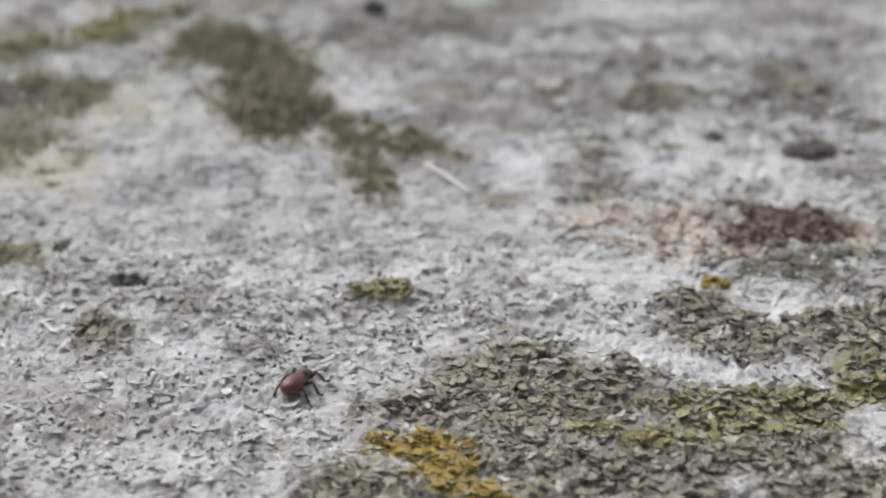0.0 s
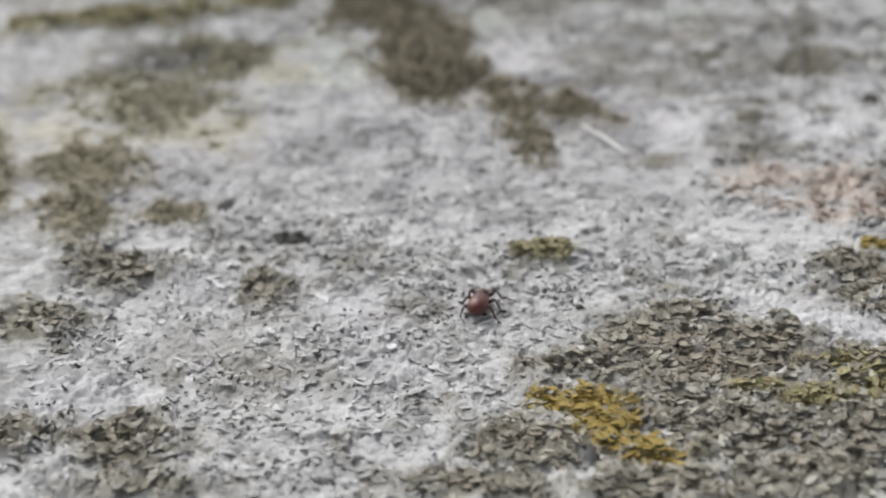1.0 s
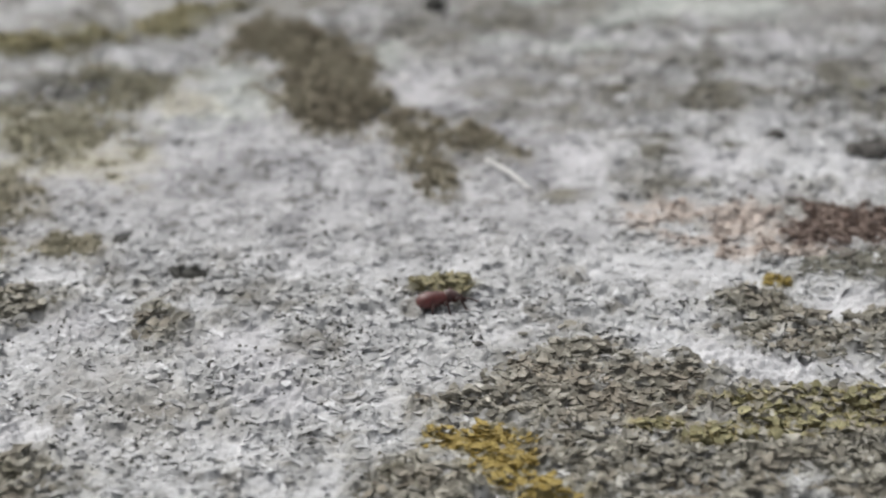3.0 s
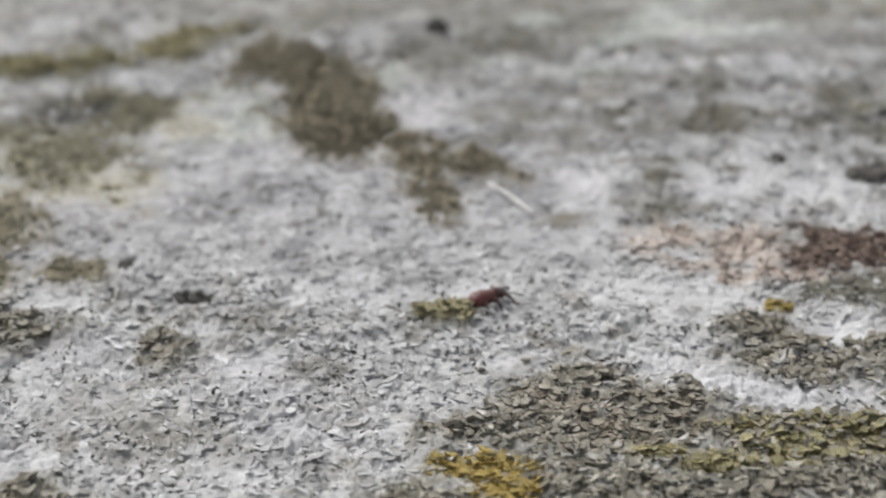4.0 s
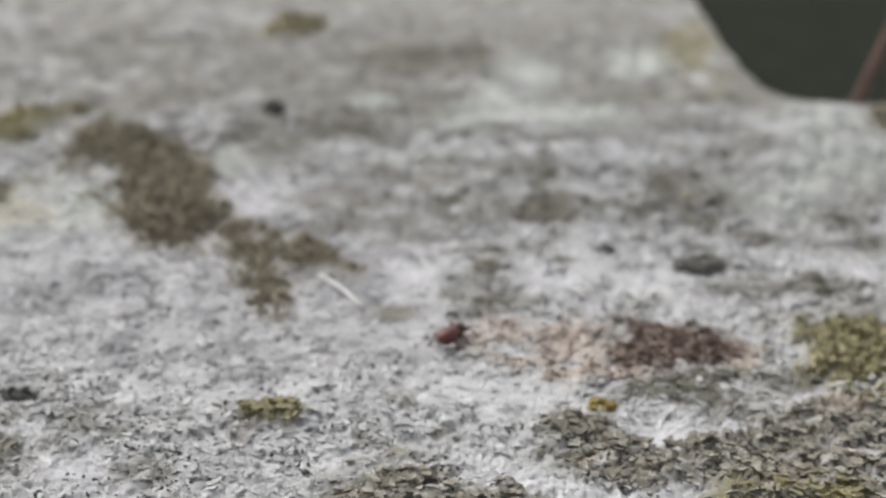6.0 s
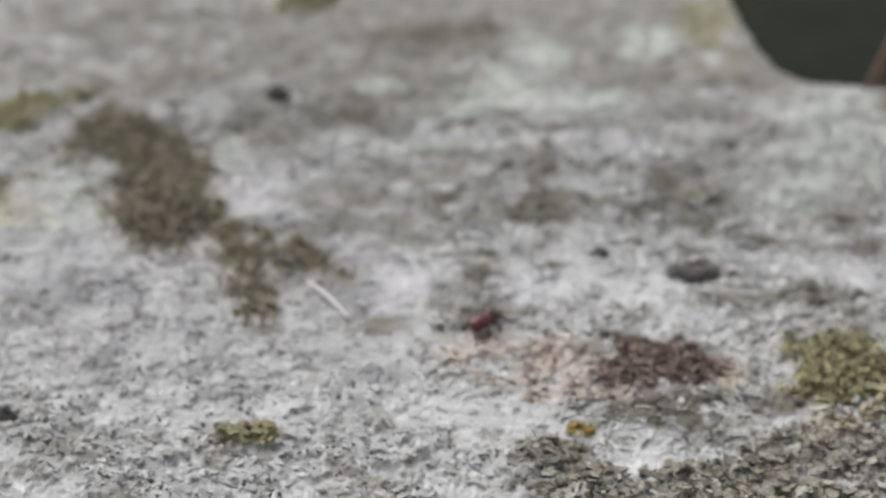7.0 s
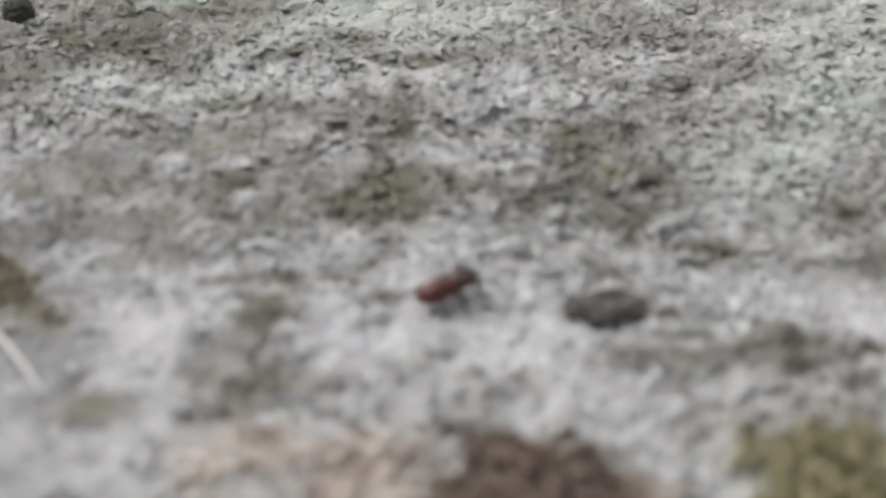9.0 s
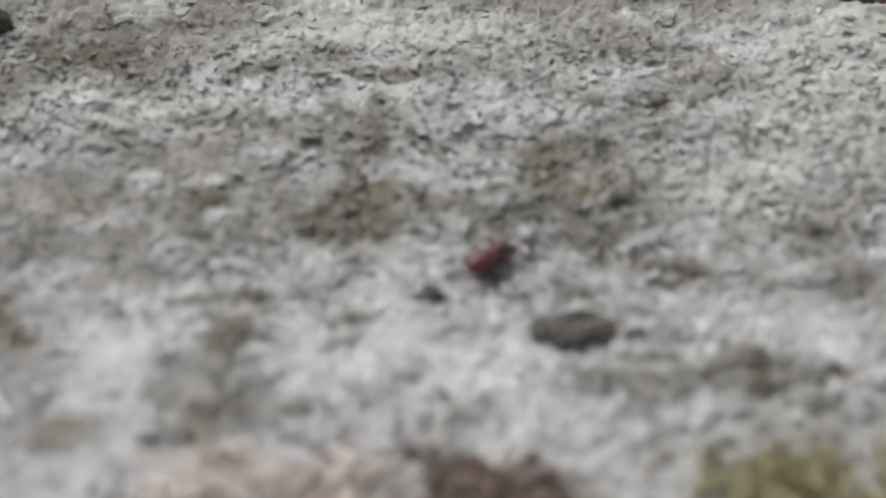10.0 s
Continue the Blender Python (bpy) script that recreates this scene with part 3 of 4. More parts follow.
def build_grains():
    """Dark grains in loose swarms: soil, and stand-ins for shaded slits and holes."""
    x, y = scatter(60000, -3.0, 4.6, -3.5, 3.6)
    ok = layered(x, y, 0.3, 97) + 0.6 * layered(x, y, 0.08, 99, 2) > rng.uniform(0.1, 1.0, len(x))
    ok &= (cover("white", x, y) < 0.2) & (cover("pink", x, y) < 0.4) & (near_bright_film(x, y) < rng.uniform(0.3, 1.3, len(x))) & (0.5 * calm(x, y) < rng.uniform(0, 1, len(x)))
    x, y = x[ok][:8000], y[ok][:8000]
    me, k = flake_mesh("soil_grains", x, y, rng.uniform(0.007, 0.02, len(x)), 0.008, 0.35, SOIL_SHADE, lift=0.05, sides=7)
    tagged(new("soil_grains", me), "tiny dark grains for soil and for painted shade in lichen slits", "soil", kind="stuff")


build_grains()


def scale_shapes(name, material, count, radius, thick):
    """A few different scale meshes, round their own middle: thin lobed sheets with curled rims."""
    made, sides = [], 9
    for n in range(count):
        p1, p2 = random.uniform(0, 6.28), random.uniform(0, 6.28)
        lobes = [1 + 0.24 * math.cos(4 * math.pi * q / sides + p1) + 0.2 * math.cos(6 * math.pi * q / sides + p2) + random.uniform(-0.06, 0.06) for q in range(sides)]
        slim, curl, wave = random.uniform(0.45, 0.8), random.uniform(0, 6.28), random.uniform(0.3, 1.1)
        v, f = [(0, 0, thick * 0.3)], []
        for r, z in ((0.6, 0.25), (1.0, 0.3), (1.0, 0.3), (0.85, -0.7)):
            for q in range(sides):
                a = 2 * math.pi * q / sides
                rr = radius * r * lobes[q]
                up = r * r * (wave * math.cos(2 * a - curl) + 0.5 * math.cos(a - 2 * curl) + 0.35)
                v.append((rr * math.cos(a), rr * math.sin(a) * slim, thick * (z + up)))
        for q in range(sides):
            p = (q + 1) % sides
            f.append((0, 1 + q, 1 + p))
            for o in (1, 1 + 2 * sides):
                f.append((o + q, o + sides + q, o + sides + p, o + p))
        made.append(mesh_from(name, v, f, material))
    return made


def pieces(parent, name, shapes, kind, box, want, tilt=10, size=(0.7, 1.3), lift=0.3, thick=0.008):
    """Single pieces over that growth within a stretch of the plan."""
    x, y = scatter(want * 16, *box)
    ok = cover(kind, x, y) ** 2 * (0.6 + 0.4 * layered(x, y, 0.2, 95)) > rng.uniform(0.05, 0.6, len(x))
    if kind == "crust":
        ok &= (cover("yellow", x, y) < rng.uniform(0.2, 0.9, len(x))) | (x > 1.5)
        ok &= cover("white", x, y) < rng.uniform(0.1, 0.6, len(x))
    x, y = x[ok][:want], y[ok][:want]
    z = relief(x, y)
    root = parent.location / CM
    for n in range(len(x)):
        m = place(x[n] - root.x, y[n] - root.y, z[n] - root.z + lift * thick,
                  random.gauss(0, tilt), random.gauss(0, tilt), random.uniform(0, 360))
        child(name, shapes[n % len(shapes)], parent, m @ Matrix.Scale(random.uniform(*size), 4))


def bed(parent, name, kind, box, want, radius, thick, tilt, material):
    """The rest of a growth's scales, joined."""
    x, y = scatter(want * 4, *box)
    ok = cover(kind, x, y) ** 2 * (0.62 + 0.75 * layered(x, y, 0.2, 95)) > rng.uniform(0.1, 0.8, len(x))
    if kind == "crust":
        ok &= (cover("yellow", x, y) < rng.uniform(0.2, 0.9, len(x))) | (x > 1.5)
        ok &= cover("white", x, y) < rng.uniform(0.1, 0.6, len(x))
    x, y = x[ok][:want], y[ok][:want]
    me, k = flake_mesh(name, x, y, rng.uniform(0.6, 1.3, len(x)) * radius, thick, tilt, material, lift=0.7, sides=8 if kind == "crust" else 6, narrow=(0.4, 0.8), curl=0.2, bend=0.2)
    me.transform(Matrix.Translation(-parent.location))
    child(name, me, parent, kind="stuff")


# ---------------------------------------------------------------- lichen and moss patches
def build_growths():
    yellow = scale_shapes("areole", YELLOW, 7, 0.033, 0.009)
    mustard = scale_shapes("areole", MUSTARD, 7, 0.033, 0.009)
    olive_areole = scale_shapes("areole", TUFT, 7, 0.032, 0.010)
    for x0, x1, y0, y1, want, kind, shapes, lift, label in (
            (-0.45, 0.77, -3.28, -1.98, 300, "yellow", yellow, 0.25, "bright yellow crust lichen cracked into small areoles"),
            (0.77, 1.62, -2.57, -1.96, 90, "yellow", mustard, 0.4, "narrow yellow lichen streak among grey-brown scales"),
            (1.62, 3.5, -2.91, -1.4, 300, "yellow", mustard, 0.6, "broad mustard-yellow lichen mixed with grey-brown scales"),
            (-0.47, 0.17, -0.97, -0.37, 90, "olive", olive_areole, 0.1, "small isolated olive-yellow lichen tuft on pale crust"),
            (1.77, 2.08, -0.75, -0.37, 14, "yellow", yellow, 0.6, "tiny yellow lichen dot on a grey-brown patch")):
        t = thing("yellow_lichen", (x0 + x1) / 2, (y0 + y1) / 2, height((x0 + x1) / 2, (y0 + y1) / 2), label, "lichen", "yellow lichens")
        pieces(t, "areole", shapes, kind, (x0, x1, y0, y1), want, lift=lift)
        if want == 300:
            bed(t, "areole_bed", kind, (x0, x1, y0, y1), 420 if shapes is yellow else 220, 0.027, 0.009, 0.2, YELLOW if shapes is yellow else MUSTARD)
    grey_scales, dusky_scales = scale_shapes("scale", SCALE, 8, 0.046, 0.013), scale_shapes("scale", DUSKY, 8, 0.046, 0.013)
    for x0, x1, y0, y1, want, rest, label in (
            (-0.9, 1.35, -3.6, -1.05, 300, 2400, "grey-brown scaly crust lichen on the pale slab"),
            (1.35, 4.5, -3.6, -0.2, 300, 2800, "dark grey-brown scaly lichen with white gaps"),
            (-3.7, -1.45, -3.6, -0.1, 160, 520, "scattered grey-brown lichen spots on the pale crust")):
        t = thing("crust_lichen", (x0 + x1) / 2, (y0 + y1) / 2, height((x0 + x1) / 2, (y0 + y1) / 2), label, "lichen", "crust lichens")
        pieces(t, "scale", grey_scales if x0 == -0.9 else dusky_scales, "crust", (x0, x1, y0, y1), want)
        bed(t, "scale_bed", "crust", (x0, x1, y0, y1), rest, 0.031, 0.010, 0.24, SCALE if x0 == -0.9 else DUSKY)
    leaf = scale_shapes("leaf", OLIVE, 6, 0.034, 0.012)
    t = thing("olive_moss", 3.99, 0.1, height(3.99, 0.1), "low cushion of olive-green moss with curled leaves", "moss", "moss cushions")
    pieces(t, "leaf", leaf, "olive", (3.13, 4.85, -0.93, 0.95), 300, 35, (0.7, 1.4), 0.9)
    bed(t, "leaf_bed", "olive", (3.13, 4.85, -0.93, 0.95), 2600, 0.028, 0.011, 0.6, OLIVE)
    t = thing("olive_moss", -2.8, 3.5, height(-2.8, 3.5), "thin streak of olive-yellow moss on the slab", "moss", "moss cushions")
    bed(t, "leaf_bed", "olive", (-4.1, -1.57, 2.7, 4.6), 1100, 0.03, 0.011, 0.6, TUFT)
    streak = scale_shapes("leaf", TUFT, 5, 0.04, 0.012)
    pieces(t, "leaf", streak, "olive", (-4.1, -1.57, 2.7, 4.6), 120, 30, (0.7, 1.4), 0.7)
    t = thing("olive_moss", -0.02, 6.1, height(-0.02, 6.1), "distant olive moss spot on the slab", "moss", "moss cushions")
    bed(t, "leaf_bed", "olive", (-0.5, 0.5, 5.6, 6.6), 300, 0.03, 0.011, 0.6, SPOTS)
    pieces(t, "leaf", streak, "olive", (-0.5, 0.5, 5.6, 6.6), 50, 30, (0.7, 1.4), 0.7)
    crumb = scale_shapes("crumb", BROWN, 5, 0.03, 0.013)
    t = thing("brown_crust", 2.58, 0.25, height(2.58, 0.25), "rusty red-brown crumbly patch on the pale slab", "lichen", "rusty crusts")
    pieces(t, "crumb", crumb, "brown", (1.95, 3.2, -0.4, 1.0), 220, 18, (0.6, 1.5), 0.5)
    bed(t, "crumb_bed", "brown", (1.95, 3.2, -0.4, 1.0), 900, 0.024, 0.012, 0.35, BROWN)
    flake = scale_shapes("flake", PINK, 5, 0.032, 0.010)
    t = thing("pink_crust", 1.78, 0.35, height(1.78, 0.35), "pale pinkish flaky crust beside the rusty patch", "lichen", "rusty crusts")
    pieces(t, "flake", flake, "pink", (1.1, 2.5, -0.3, 1.0), 110, 25, (0.6, 1.4), 0.3)


def tuft_shapes(material, count, tall):
    """Small moss tufts: a dozen curved, tapering leaves."""
    made = []
    for n in range(count):
        v, f = [], []
        for b in range(11):
            a, lean = random.uniform(0, 6.28), random.uniform(0.2, 1.0)
            h, w = tall * random.uniform(0.6, 1.2), 0.0075 * random.uniform(0.8, 1.3)
            bx, by = random.gauss(0, 0.012), random.gauss(0, 0.012)
            ca, sa = math.cos(a), math.sin(a)
            o = len(v)
            for s, (k, wide) in enumerate(((0, 1.0), (0.55, 0.9), (1.0, 0.15))):
                d, z = lean * h * k * k, h * k * (1 - 0.3 * lean * k)
                px, py = bx + ca * d, by + sa * d
                v += [(px - sa * w * wide, py + ca * w * wide, z), (px + sa * w * wide, py - ca * w * wide, z),
                      (px + ca * w * 0.5 * wide, py + sa * w * 0.5 * wide, z - w * 0.4)]
            for s in (0, 3):
                for q in range(3):
                    p = (q + 1) % 3
                    f.append((o + s + q, o + s + p, o + s + 3 + p, o + s + 3 + q))
            f.append((o + 6, o + 7, o + 8))
        made.append(mesh_from("tuft", v, f, material))
    return made


def build_moss():
    tufts = tuft_shapes(MOSS, 6, 0.05)
    low_tufts = tuft_shapes(SPOTS, 6, 0.03)
    for x0, x1, y0, y1, want, kind, label in (
            (-2.1, 0.65, 0.5, 4.15, 300, "moss", "long brown-olive moss strip growing along a crack"),
            (-3.9, -2.05, -0.7, 1.3, 110, "moss", "brownish moss spots on the pale slab"),
            (4.5, 5.6, 3.4, 4.6, 60, "moss", "brown-olive moss on the slab's broken corner"),
            (-3.8, -1.83, 0.95, 3.55, 130, "dkgreen", "flat grey-green moss patch on the slab")):
        t = thing("moss_strip" if kind == "moss" else "moss_patch", (x0 + x1) / 2, (y0 + y1) / 2,
                  height((x0 + x1) / 2, (y0 + y1) / 2), label, "moss", "moss cushions")
        pieces(t, "tuft", tufts if x0 > -2.5 else low_tufts, kind, (x0, x1, y0, y1), want, 10, (0.7, 1.3), 0.0)
        x, y = scatter(want * 90, x0, x1, y0, y1)
        ok = (cover(kind, x, y) ** 2 > rng.uniform(0.1, 0.8, len(x))) & (cover("dkmoss", x, y) < 0.4)
        x, y = x[ok][:want * 14], y[ok][:want * 14]
        me, k = flake_mesh("leaf_bed", x, y, rng.uniform(0.014, 0.03, len(x)), 0.009, 0.8 if x0 > -2.5 else 0.45, MOSS if x0 > -2.5 else SPOTS, lift=1.0 if x0 > -2.5 else 0.4, narrow=(0.2, 0.5), smooth=False)
        me.transform(Matrix.Translation(-t.location))
        child("leaf_bed", me, t, kind="stuff")


# ---------------------------------------------------------------- loose small things
def lump(name, rx, ry, rz, material, seed, cracks=0.0):
    """A stone: a ball made uneven, with a flat foot."""
    bm = bmesh.new()
    bmesh.ops.create_icosphere(bm, subdivisions=5, radius=1.0)
    for v in bm.verts:
        p = v.co.copy()
        k = 1 + 0.22 * noise.noise(p * 1.4 + Vector((seed, 0, 0))) + 0.12 * noise.noise(p * 3.5 + Vector((0, seed, 0)))
        k += 0.08 * noise.noise(p * 7 + Vector((0, 0, seed))) + 0.05 * noise.noise(p * 15 + Vector((seed, 0, 3)))
        if cracks:
            k -= cracks * max(0, 0.12 - abs(noise.noise(p * 2.6 + Vector((seed, seed, 0))))) / 0.12
        p *= k
        v.co = (p.x * rx * CM, p.y * ry * CM, max(p.z, -0.5) * rz * CM)
    me = bpy.data.meshes.new(name)
    bm.to_mesh(me)
    bm.free()
    me.polygons.foreach_set("use_smooth", np.full(len(me.polygons), True))
    me.materials.append(material)
    return me


def stone(name, x, y, rx, ry, rz, turn, material, seed, label, category, cracks=0.0):
    ob = new(name, lump(name, rx, ry, rz, material, seed, cracks))
    gx, gy = np.meshgrid(np.linspace(-0.7, 0.7, 7) * rx + x, np.linspace(-0.7, 0.7, 7) * ry + y)
    ob.matrix_world = place(x, y, float(np.percentile(relief(gx.ravel(), gy.ravel()), 70)) + 0.35 * rz, 0, 0, turn)
    tagged(ob, label, category, "loose crumbs")


def tube(points, radii, sides=10):
    """Verts and faces of a tube along points, closed at both ends."""
    v, f = [], []
    pts = [Vector(p) for p in points]
    for n, p in enumerate(pts):
        d = (pts[min(n + 1, len(pts) - 1)] - pts[max(n - 1, 0)]).normalized()
        side = d.cross(Vector((0, 0, 1)) if abs(d.z) < 0.9 else Vector((1, 0, 0))).normalized()
        up = side.cross(d)
        for q in range(sides):
            a = 2 * math.pi * q / sides
            v.append(p + (side * math.cos(a) + up * math.sin(a)) * radii[n])
    for n in range(len(pts) - 1):
        for q in range(sides):
            p = (q + 1) % sides
            f.append((n * sides + q, n * sides + p, (n + 1) * sides + p, (n + 1) * sides + q))
    f.append(tuple(range(sides))[::-1])
    f.append(tuple((len(pts) - 1) * sides + q for q in range(sides)))
    return v, f


def build_loose():
    grey, black = scale_shapes("fragment", CHIP, 7, 0.05, 0.015), scale_shapes("fragment", SOIL_SHADE, 7, 0.05, 0.015)
    for name, x, y, rx, ry, tall, n, label in (
            ("stone_chip", 2.83, 1.39, 0.185, 0.10, 0.03, 30, "dark grey cracked flat stone chip on the slab"),
            ("stone_chip", 2.215, 1.68, 0.055, 0.05, 0.045, 7, "small angular grey stone chip on the slab"),
            # the next two lumps stand in for hollows, whose shade is their dark colour
            ("soil_crumb", -1.64, -0.41, 0.115, 0.08, 0.02, 14, "flat dark lump standing in for a shaded hollow in pale lichen"),
            ("soil_crumb", -2.12, 0.06, 0.06, 0.075, 0.025, 8, "small dark lump standing in for a shaded hollow in pale lichen")):
        chip = name == "stone_chip"
        t = thing(name, x, y, height(x, y), label, "stone" if chip else "crumb", "loose crumbs")
        child("core", lump("core", rx * 0.95, ry * 0.95, tall, CHIP if chip else SOIL_SHADE, 5.5 + x, 0.5), t, place(0, 0, 0.012))
        for k in range(n):
            a, r = 2.4 * k, math.sqrt((k + 0.5) / n)
            px, py = rx * r * math.cos(a) * random.uniform(0.85, 1.1), ry * r * math.sin(a) * random.uniform(0.85, 1.1)
            m = place(px, py, height(x + px, y + py) - height(x, y) + 0.012 + 0.012 * (1 - r), random.gauss(0, 9), random.gauss(0, 9), random.uniform(0, 360))
            child("fragment", (grey if chip else black)[k % 7], t, m @ Matrix.Scale(random.uniform(0.6, 1.15), 4))
    stone("soil_crumb", -0.17, 4.15, 0.085, 0.085, 0.08, 0, SOIL_SHADE, 8.3, "round blackish soil crumb on the slab", "crumb")
    # added lump in place of a dark pit ring
    stone("soil_crumb", 3.07, 2.42, 0.036, 0.034, 0.02, 30, CHIP, 4.2, "small dark lump standing in for a dark pit in a grey-brown patch", "crumb")
    stone("soil_crumb", 0.12, -1.44, 0.024, 0.02, 0.014, 10, CHIP, 1.2, "tiny dark soil crumb in pale lichen", "crumb")
    stone("soil_crumb", -1.4, -1.64, 0.032, 0.022, 0.018, 70, SOIL_SHADE, 7.2, "tiny dark soil crumb in pale lichen", "crumb")
    # the pale hair leans on the crust with its far end raised
    h0, h1 = height(0.2, 1.24), height(0.49, 0.78)
    pts = [(0.2 + 0.29 * k + 0.012 * math.sin(3 * k), 1.20 - 0.46 * k, max(h0, h1) + 0.03 - 0.02 * k + 0.008 * math.sin(math.pi * k)) for k in np.linspace(0, 1, 12)]
    v, f = tube(pts, [0.006 + 0.007 * math.sin(math.pi * min(1, 0.2 + 0.75 * k)) for k in np.linspace(0, 1, 12)])
    tagged(new("plant_hair", mesh_from("plant_hair", v, f, HAIR)), "thin white plant hair lying on the lichen", "hair")
    # added thread in place of a faint pale streak on the stone
    pts = [(2.72 - 0.03 * k + 0.02 * math.sin(4 * k), 4.95 - 1.45 * k, height(2.72 - 0.03 * k, 4.95 - 1.45 * k) + 0.03) for k in np.linspace(0, 1, 14)]
    v, f = tube(pts, [0.0015 + 0.001 * math.sin(math.pi * k) for k in np.linspace(0, 1, 14)], 8)
    tagged(new("plant_hair", mesh_from("plant_hair", v, f, THREAD)), "faint pale thread standing in for a streak across the slab", "hair")
    for x, y, dx, dy, label in ((-0.46, -0.57, 0.15, -0.16, "thin dark bark sliver beside the yellow tuft"),
                                (-0.32, -0.76, 0.10, -0.06, "short dark bark sliver on pale lichen"),
                                (2.66, 2.02, 0.08, 0.05, "short grey bark sliver on the slab")):
        pts = [(x + dx * k, y + dy * k, height(x + dx * k, y + dy * k) + 0.006) for k in np.linspace(0, 1, 5)]
        v, f = tube(pts, [0.006, 0.010, 0.010, 0.009, 0.004], 7)
        tagged(new("bark_sliver", mesh_from("bark_sliver", v, f, CHIP)), label, "sliver", "bark slivers")
    # a dry stalk rises beyond the slab's edge, with a side shoot along it
    t = thing("dry_stalk", 4.72, 5.3, -4.6, "dry red-brown plant stalk beyond the slab's edge", "stalk")
    root = Vector((4.72, 5.3, -4.6))
    pts = [Vector((4.72, 5.3, -4.8)), Vector((4.68, 5.25, -2.4)), Vector((4.70, 5.2, -0.8)), Vector((4.74, 5.2, -0.28)), Vector((4.98, 5.2, 0.40)), Vector((5.22, 5.25, 1.1)), Vector((5.55, 5.4, 2.0))]
    v, f = tube([p - root for p in pts], [0.06, 0.06, 0.06, 0.055, 0.05, 0.046, 0.04])
    child("stem", mesh_from("stem", v, f, STEM), t)
    pts = [Vector((4.73, 5.2, -0.36)), Vector((4.95, 5.15, -0.33)), Vector((5.2, 5.15, -0.36)), Vector((5.6, 5.2, -0.4))]
    v, f = tube([p - root for p in pts], [0.05, 0.06, 0.055, 0.045])
    child("side_shoot", mesh_from("side_shoot", v, f, STEM), t)


# ---------------------------------------------------------------- the weevil, head towards +x, feet at z = 0
def shell(length, half, tall, belly, ridges, side, material, name, pear=0.0, blunt=0.5, around=26, along=34):
    """A rounded wing case or body section; side -1 or 1: one half, 0: both."""
    a0, a1 = {0: (0, 2 * math.pi), 1: (-0.35, math.pi / 2 - 0.012), -1: (math.pi / 2 + 0.012, math.pi + 0.35)}[side]
    v, f = [], []
    for i in range(along + 1):
        s = i / along
        x = length * (s - 0.5)
        if pear:        # widest behind the middle, still broad where the thorax joins
            w = math.sqrt(max(0.0, 1 - ((0.4 - s) / 0.4) ** 2.4)) if s < 0.4 else 1 - pear * ((s - 0.4) / 0.6) ** 1.7
            w = max(0.02, w * min(1.0, math.sqrt(max(0.0, (1 - s) / 0.06))))
        else:
            w = max(0.02, (1 - abs(2 * s - 1) ** (2.6 if s < blunt else 2.2)) ** 0.5)
        for j in range(around + 1):
            a = a0 + (a1 - a0) * j / around
            groove = 1 - 0.012 * (0.5 + 0.5 * math.cos(ridges * a * 2)) * (1 if ridges else 0)
            c, d = math.cos(a), math.sin(a)
            v.append((x, half * w * c * groove, (tall if d > 0 else belly) * w * d * groove))
    for i in range(along):
        for j in range(around):
            o = i * (around + 1) + j
            f.append((o, o + around + 1, o + around + 2, o + 1))
    return mesh_from(name, v, f, material)


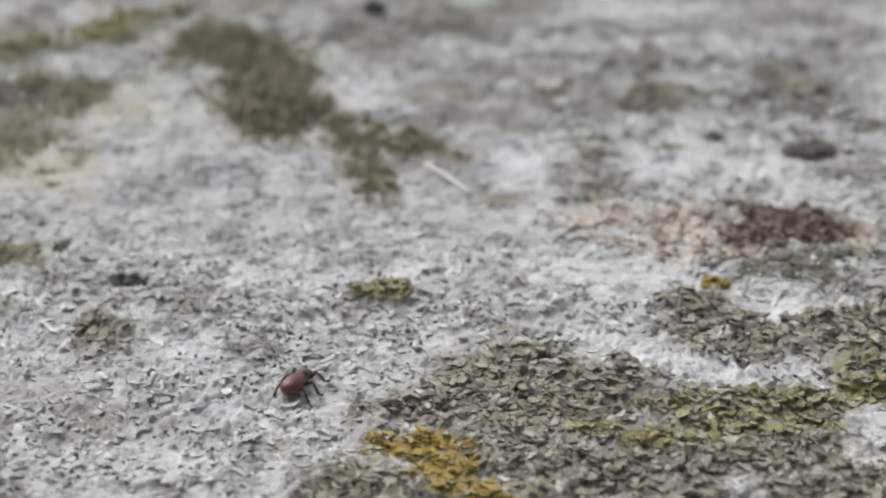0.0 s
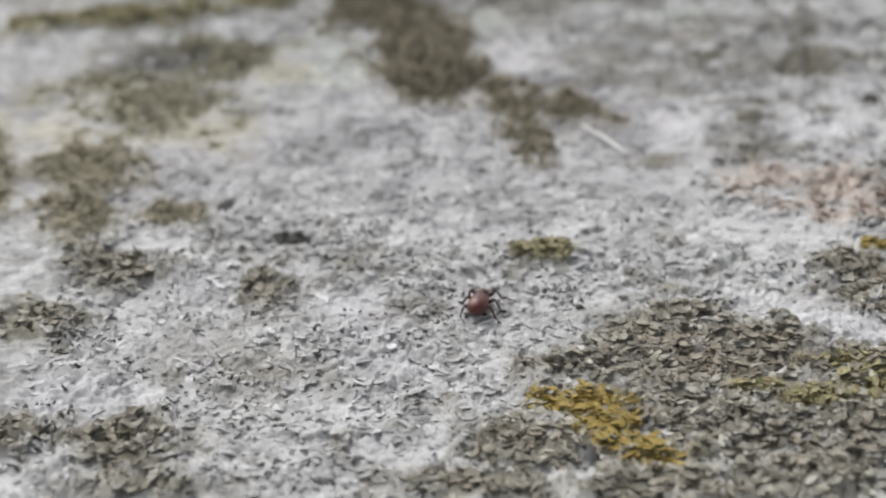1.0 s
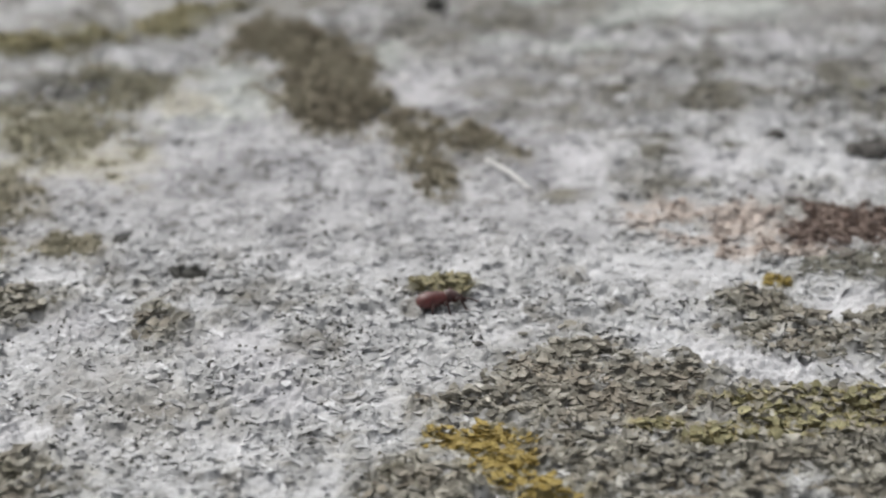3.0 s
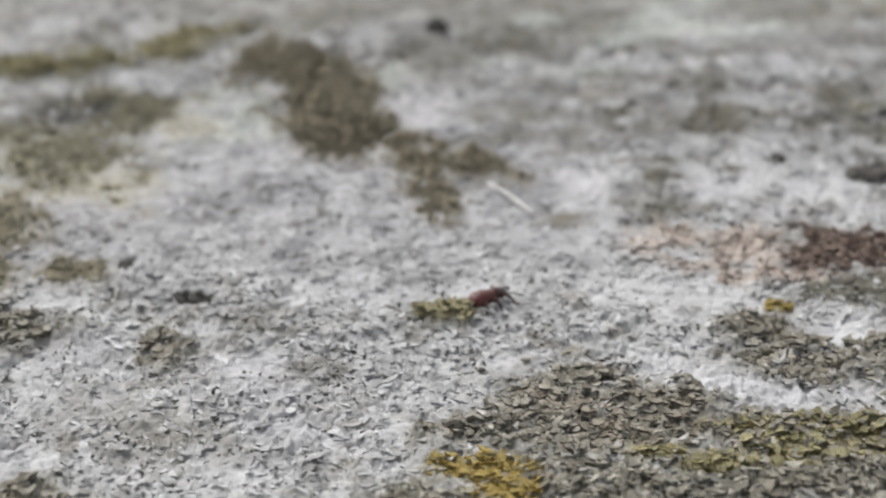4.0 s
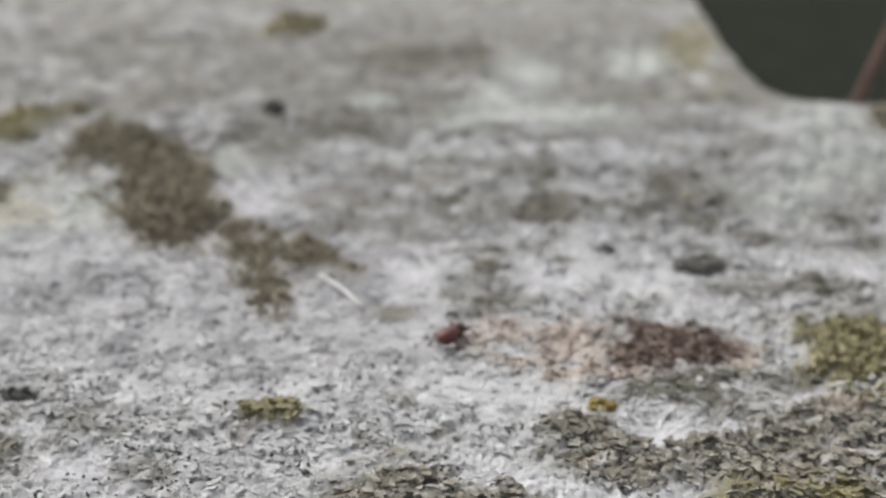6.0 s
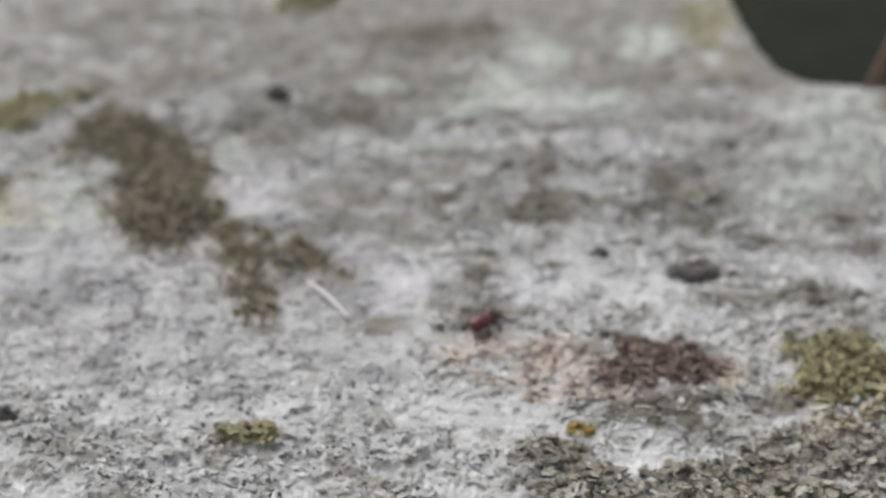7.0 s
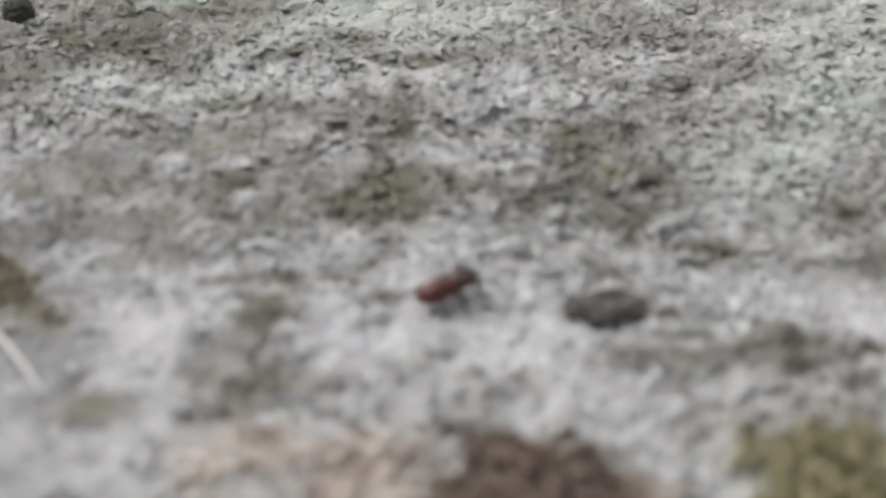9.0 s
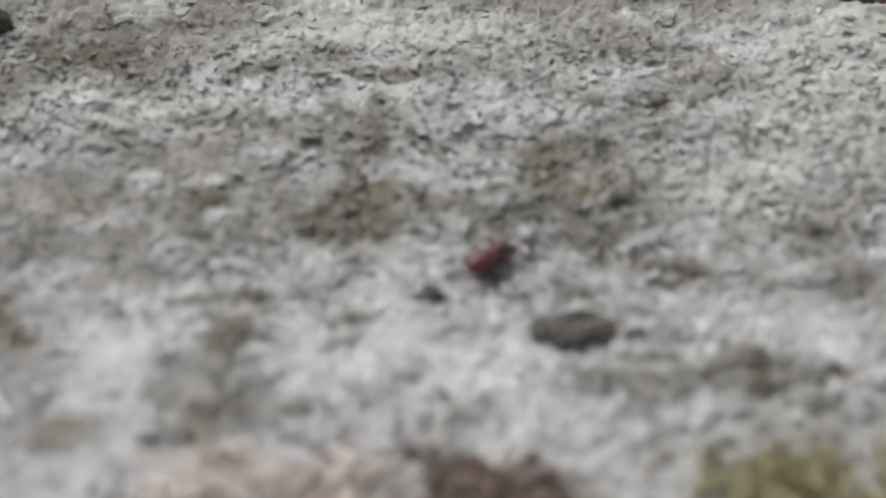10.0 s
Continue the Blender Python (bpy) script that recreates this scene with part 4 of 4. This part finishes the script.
def build_weevil():
    root = thing("weevil", 0, 0, 0, "small glossy red-brown weevil walking over pale lichen", "weevil")
    zb = 0.074
    for side in (1, -1):
        child("wing_case", shell(0.172, 0.056, 0.050, 0.03, 9, side, SHELL, "wing_case", 0.40), root, place(-0.025, 0, zb, 0, 5, 0), "glossy red-brown grooved wing case")
    child("abdomen", shell(0.164, 0.052, 0.038, 0.036, 0, 0, THORAX, "abdomen", 0.40), root, place(-0.025, 0, zb - 0.004, 0, 5, 0))
    child("thorax", shell(0.084, 0.040, 0.037, 0.035, 0, 0, THORAX, "thorax", 0.42), root, place(0.078, 0, zb - 0.007, 0, 11, 0), "dull dark red thorax")
    head = child("head", shell(0.042, 0.024, 0.022, 0.021, 0, 0, THORAX, "head", 0.5), root, place(0.118, 0, zb - 0.018, 0, 28, 0))
    v, f = tube([(0.012 + 0.055 * k, 0, -0.002 - 0.024 * k * k) for k in np.linspace(0, 1, 8)], [0.013, 0.0115, 0.0105, 0.010, 0.010, 0.0105, 0.011, 0.008])
    child("snout", mesh_from("snout", v, f, LIMB), head, None, "dark curved snout")
    for side in (1, -1):
        bm = bmesh.new()
        bmesh.ops.create_icosphere(bm, subdivisions=2, radius=0.0085 * CM)
        me = bpy.data.meshes.new("eye")
        bm.to_mesh(me)
        bm.free()
        me.materials.append(EYE)
        child("eye", me, head, place(0.002, side * 0.020, 0.006), "black eye")
        pts = [(0.036, side * 0.008, -0.006), (0.048, side * 0.033, 0.010), (0.057, side * 0.047, 0.014), (0.077, side * 0.054, 0.012), (0.095, side * 0.056, 0.010), (0.107, side * 0.056, 0.008), (0.116, side * 0.056, 0.006)]
        v, f = tube(pts, [0.003, 0.003, 0.0035, 0.0035, 0.006, 0.007, 0.002], 8)
        child("antenna", mesh_from("antenna", v, f, LIMB), head, None, "thin dark elbowed antenna")
    root.scale = (1.12, 1.12, 1.12)
    legs = []
    for side in (1, -1):
        for n, (x, sweep, reach) in enumerate(((0.082, 36, 0.088), (0.03, 4, 0.086), (-0.015, -36, 0.10))):
            k, s = reach / 0.09, side
            v, f = tube([(0, 0, 0), (0, s * 0.018 * k, 0.010), (0, s * 0.036 * k, 0.022), (0, s * 0.05 * k, 0.029)], [0.006, 0.0105, 0.0115, 0.007], 10)
            leg = child("leg", mesh_from("leg", v, f, LIMB), root, place(x, side * 0.026, zb - 0.03))
            v, f = tube([(0, s * 0.049 * k, 0.029), (0, s * 0.062 * k, 0.006), (0, s * 0.073 * k, -0.020), (0, s * 0.078 * k, -0.037)], [0.006, 0.0055, 0.006, 0.0065], 8)
            child("shin", mesh_from("shin", v, f, LIMB), leg)
            v, f = tube([(0, s * 0.077 * k, -0.037), (0, s * 0.09 * k, -0.0425), (0, s * 0.103 * k, -0.0435), (0, s * 0.112 * k, -0.0445)], [0.005, 0.006, 0.0055, 0.002], 8)
            child("foot", mesh_from("foot", v, f, LIMB), leg)
            legs.append((leg, x, side, sweep, (n + (side > 0)) % 2))
    return root, legs


build_growths()
build_moss()
build_loose()
weevil, weevil_legs = build_weevil()


def motions():
    # seconds, x, y, heading in degrees
    way = [(0, -0.564, -1.858, 65), (0.5, -0.528, -1.639, 70), (1.0, -0.459, -1.434, 79), (1.5, -0.442, -1.37, 55),
           (2.0, -0.284, -1.252, 43), (2.5, -0.199, -1.051, 7), (3.0, -0.116, -0.952, 23), (3.8, 0.051, -0.744, 43),
           (4.0, 0.156, -0.615, 40), (4.5, 0.402, -0.409, 31), (5.0, 0.648, -0.242, 33), (5.5, 0.864, -0.0, 47),
           (6.0, 1.046, 0.191, 54), (6.6, 1.237, 0.408, 54), (7.3, 1.468, 0.695, 59), (7.5, 1.531, 0.766, 64),
           (8.0, 1.772, 1.072, 54), (8.4, 1.929, 1.238, 52), (8.7, 2.059, 1.378, 43), (9.0, 2.134, 1.45, 38),
           (9.5, 2.298, 1.65, 48), (9.8, 2.401, 1.812, 55), (10.0, 2.469, 1.87, 51)]
    rows = []
    for t, x, y, turn in way:
        z = float(broad(np.array([x]), np.array([y]))[0]) + 0.022
        rows.append((t, place(x, y, z, 0, -7, turn)))
    walk(weevil, rows)
    for leg, x, side, sweep, phase in weevil_legs:
        rows = []
        for n in range(81):
            t = n * 0.125
            swing = math.sin(math.pi * n / 2 + math.pi * phase)
            lift = max(0.0, math.cos(math.pi * n / 2 + math.pi * phase))
            rows.append((t, place(x, side * 0.026, 0.044, side * 7 * lift, 0, -side * sweep - side * 13 * swing)))
        walk(leg, rows)


motions()
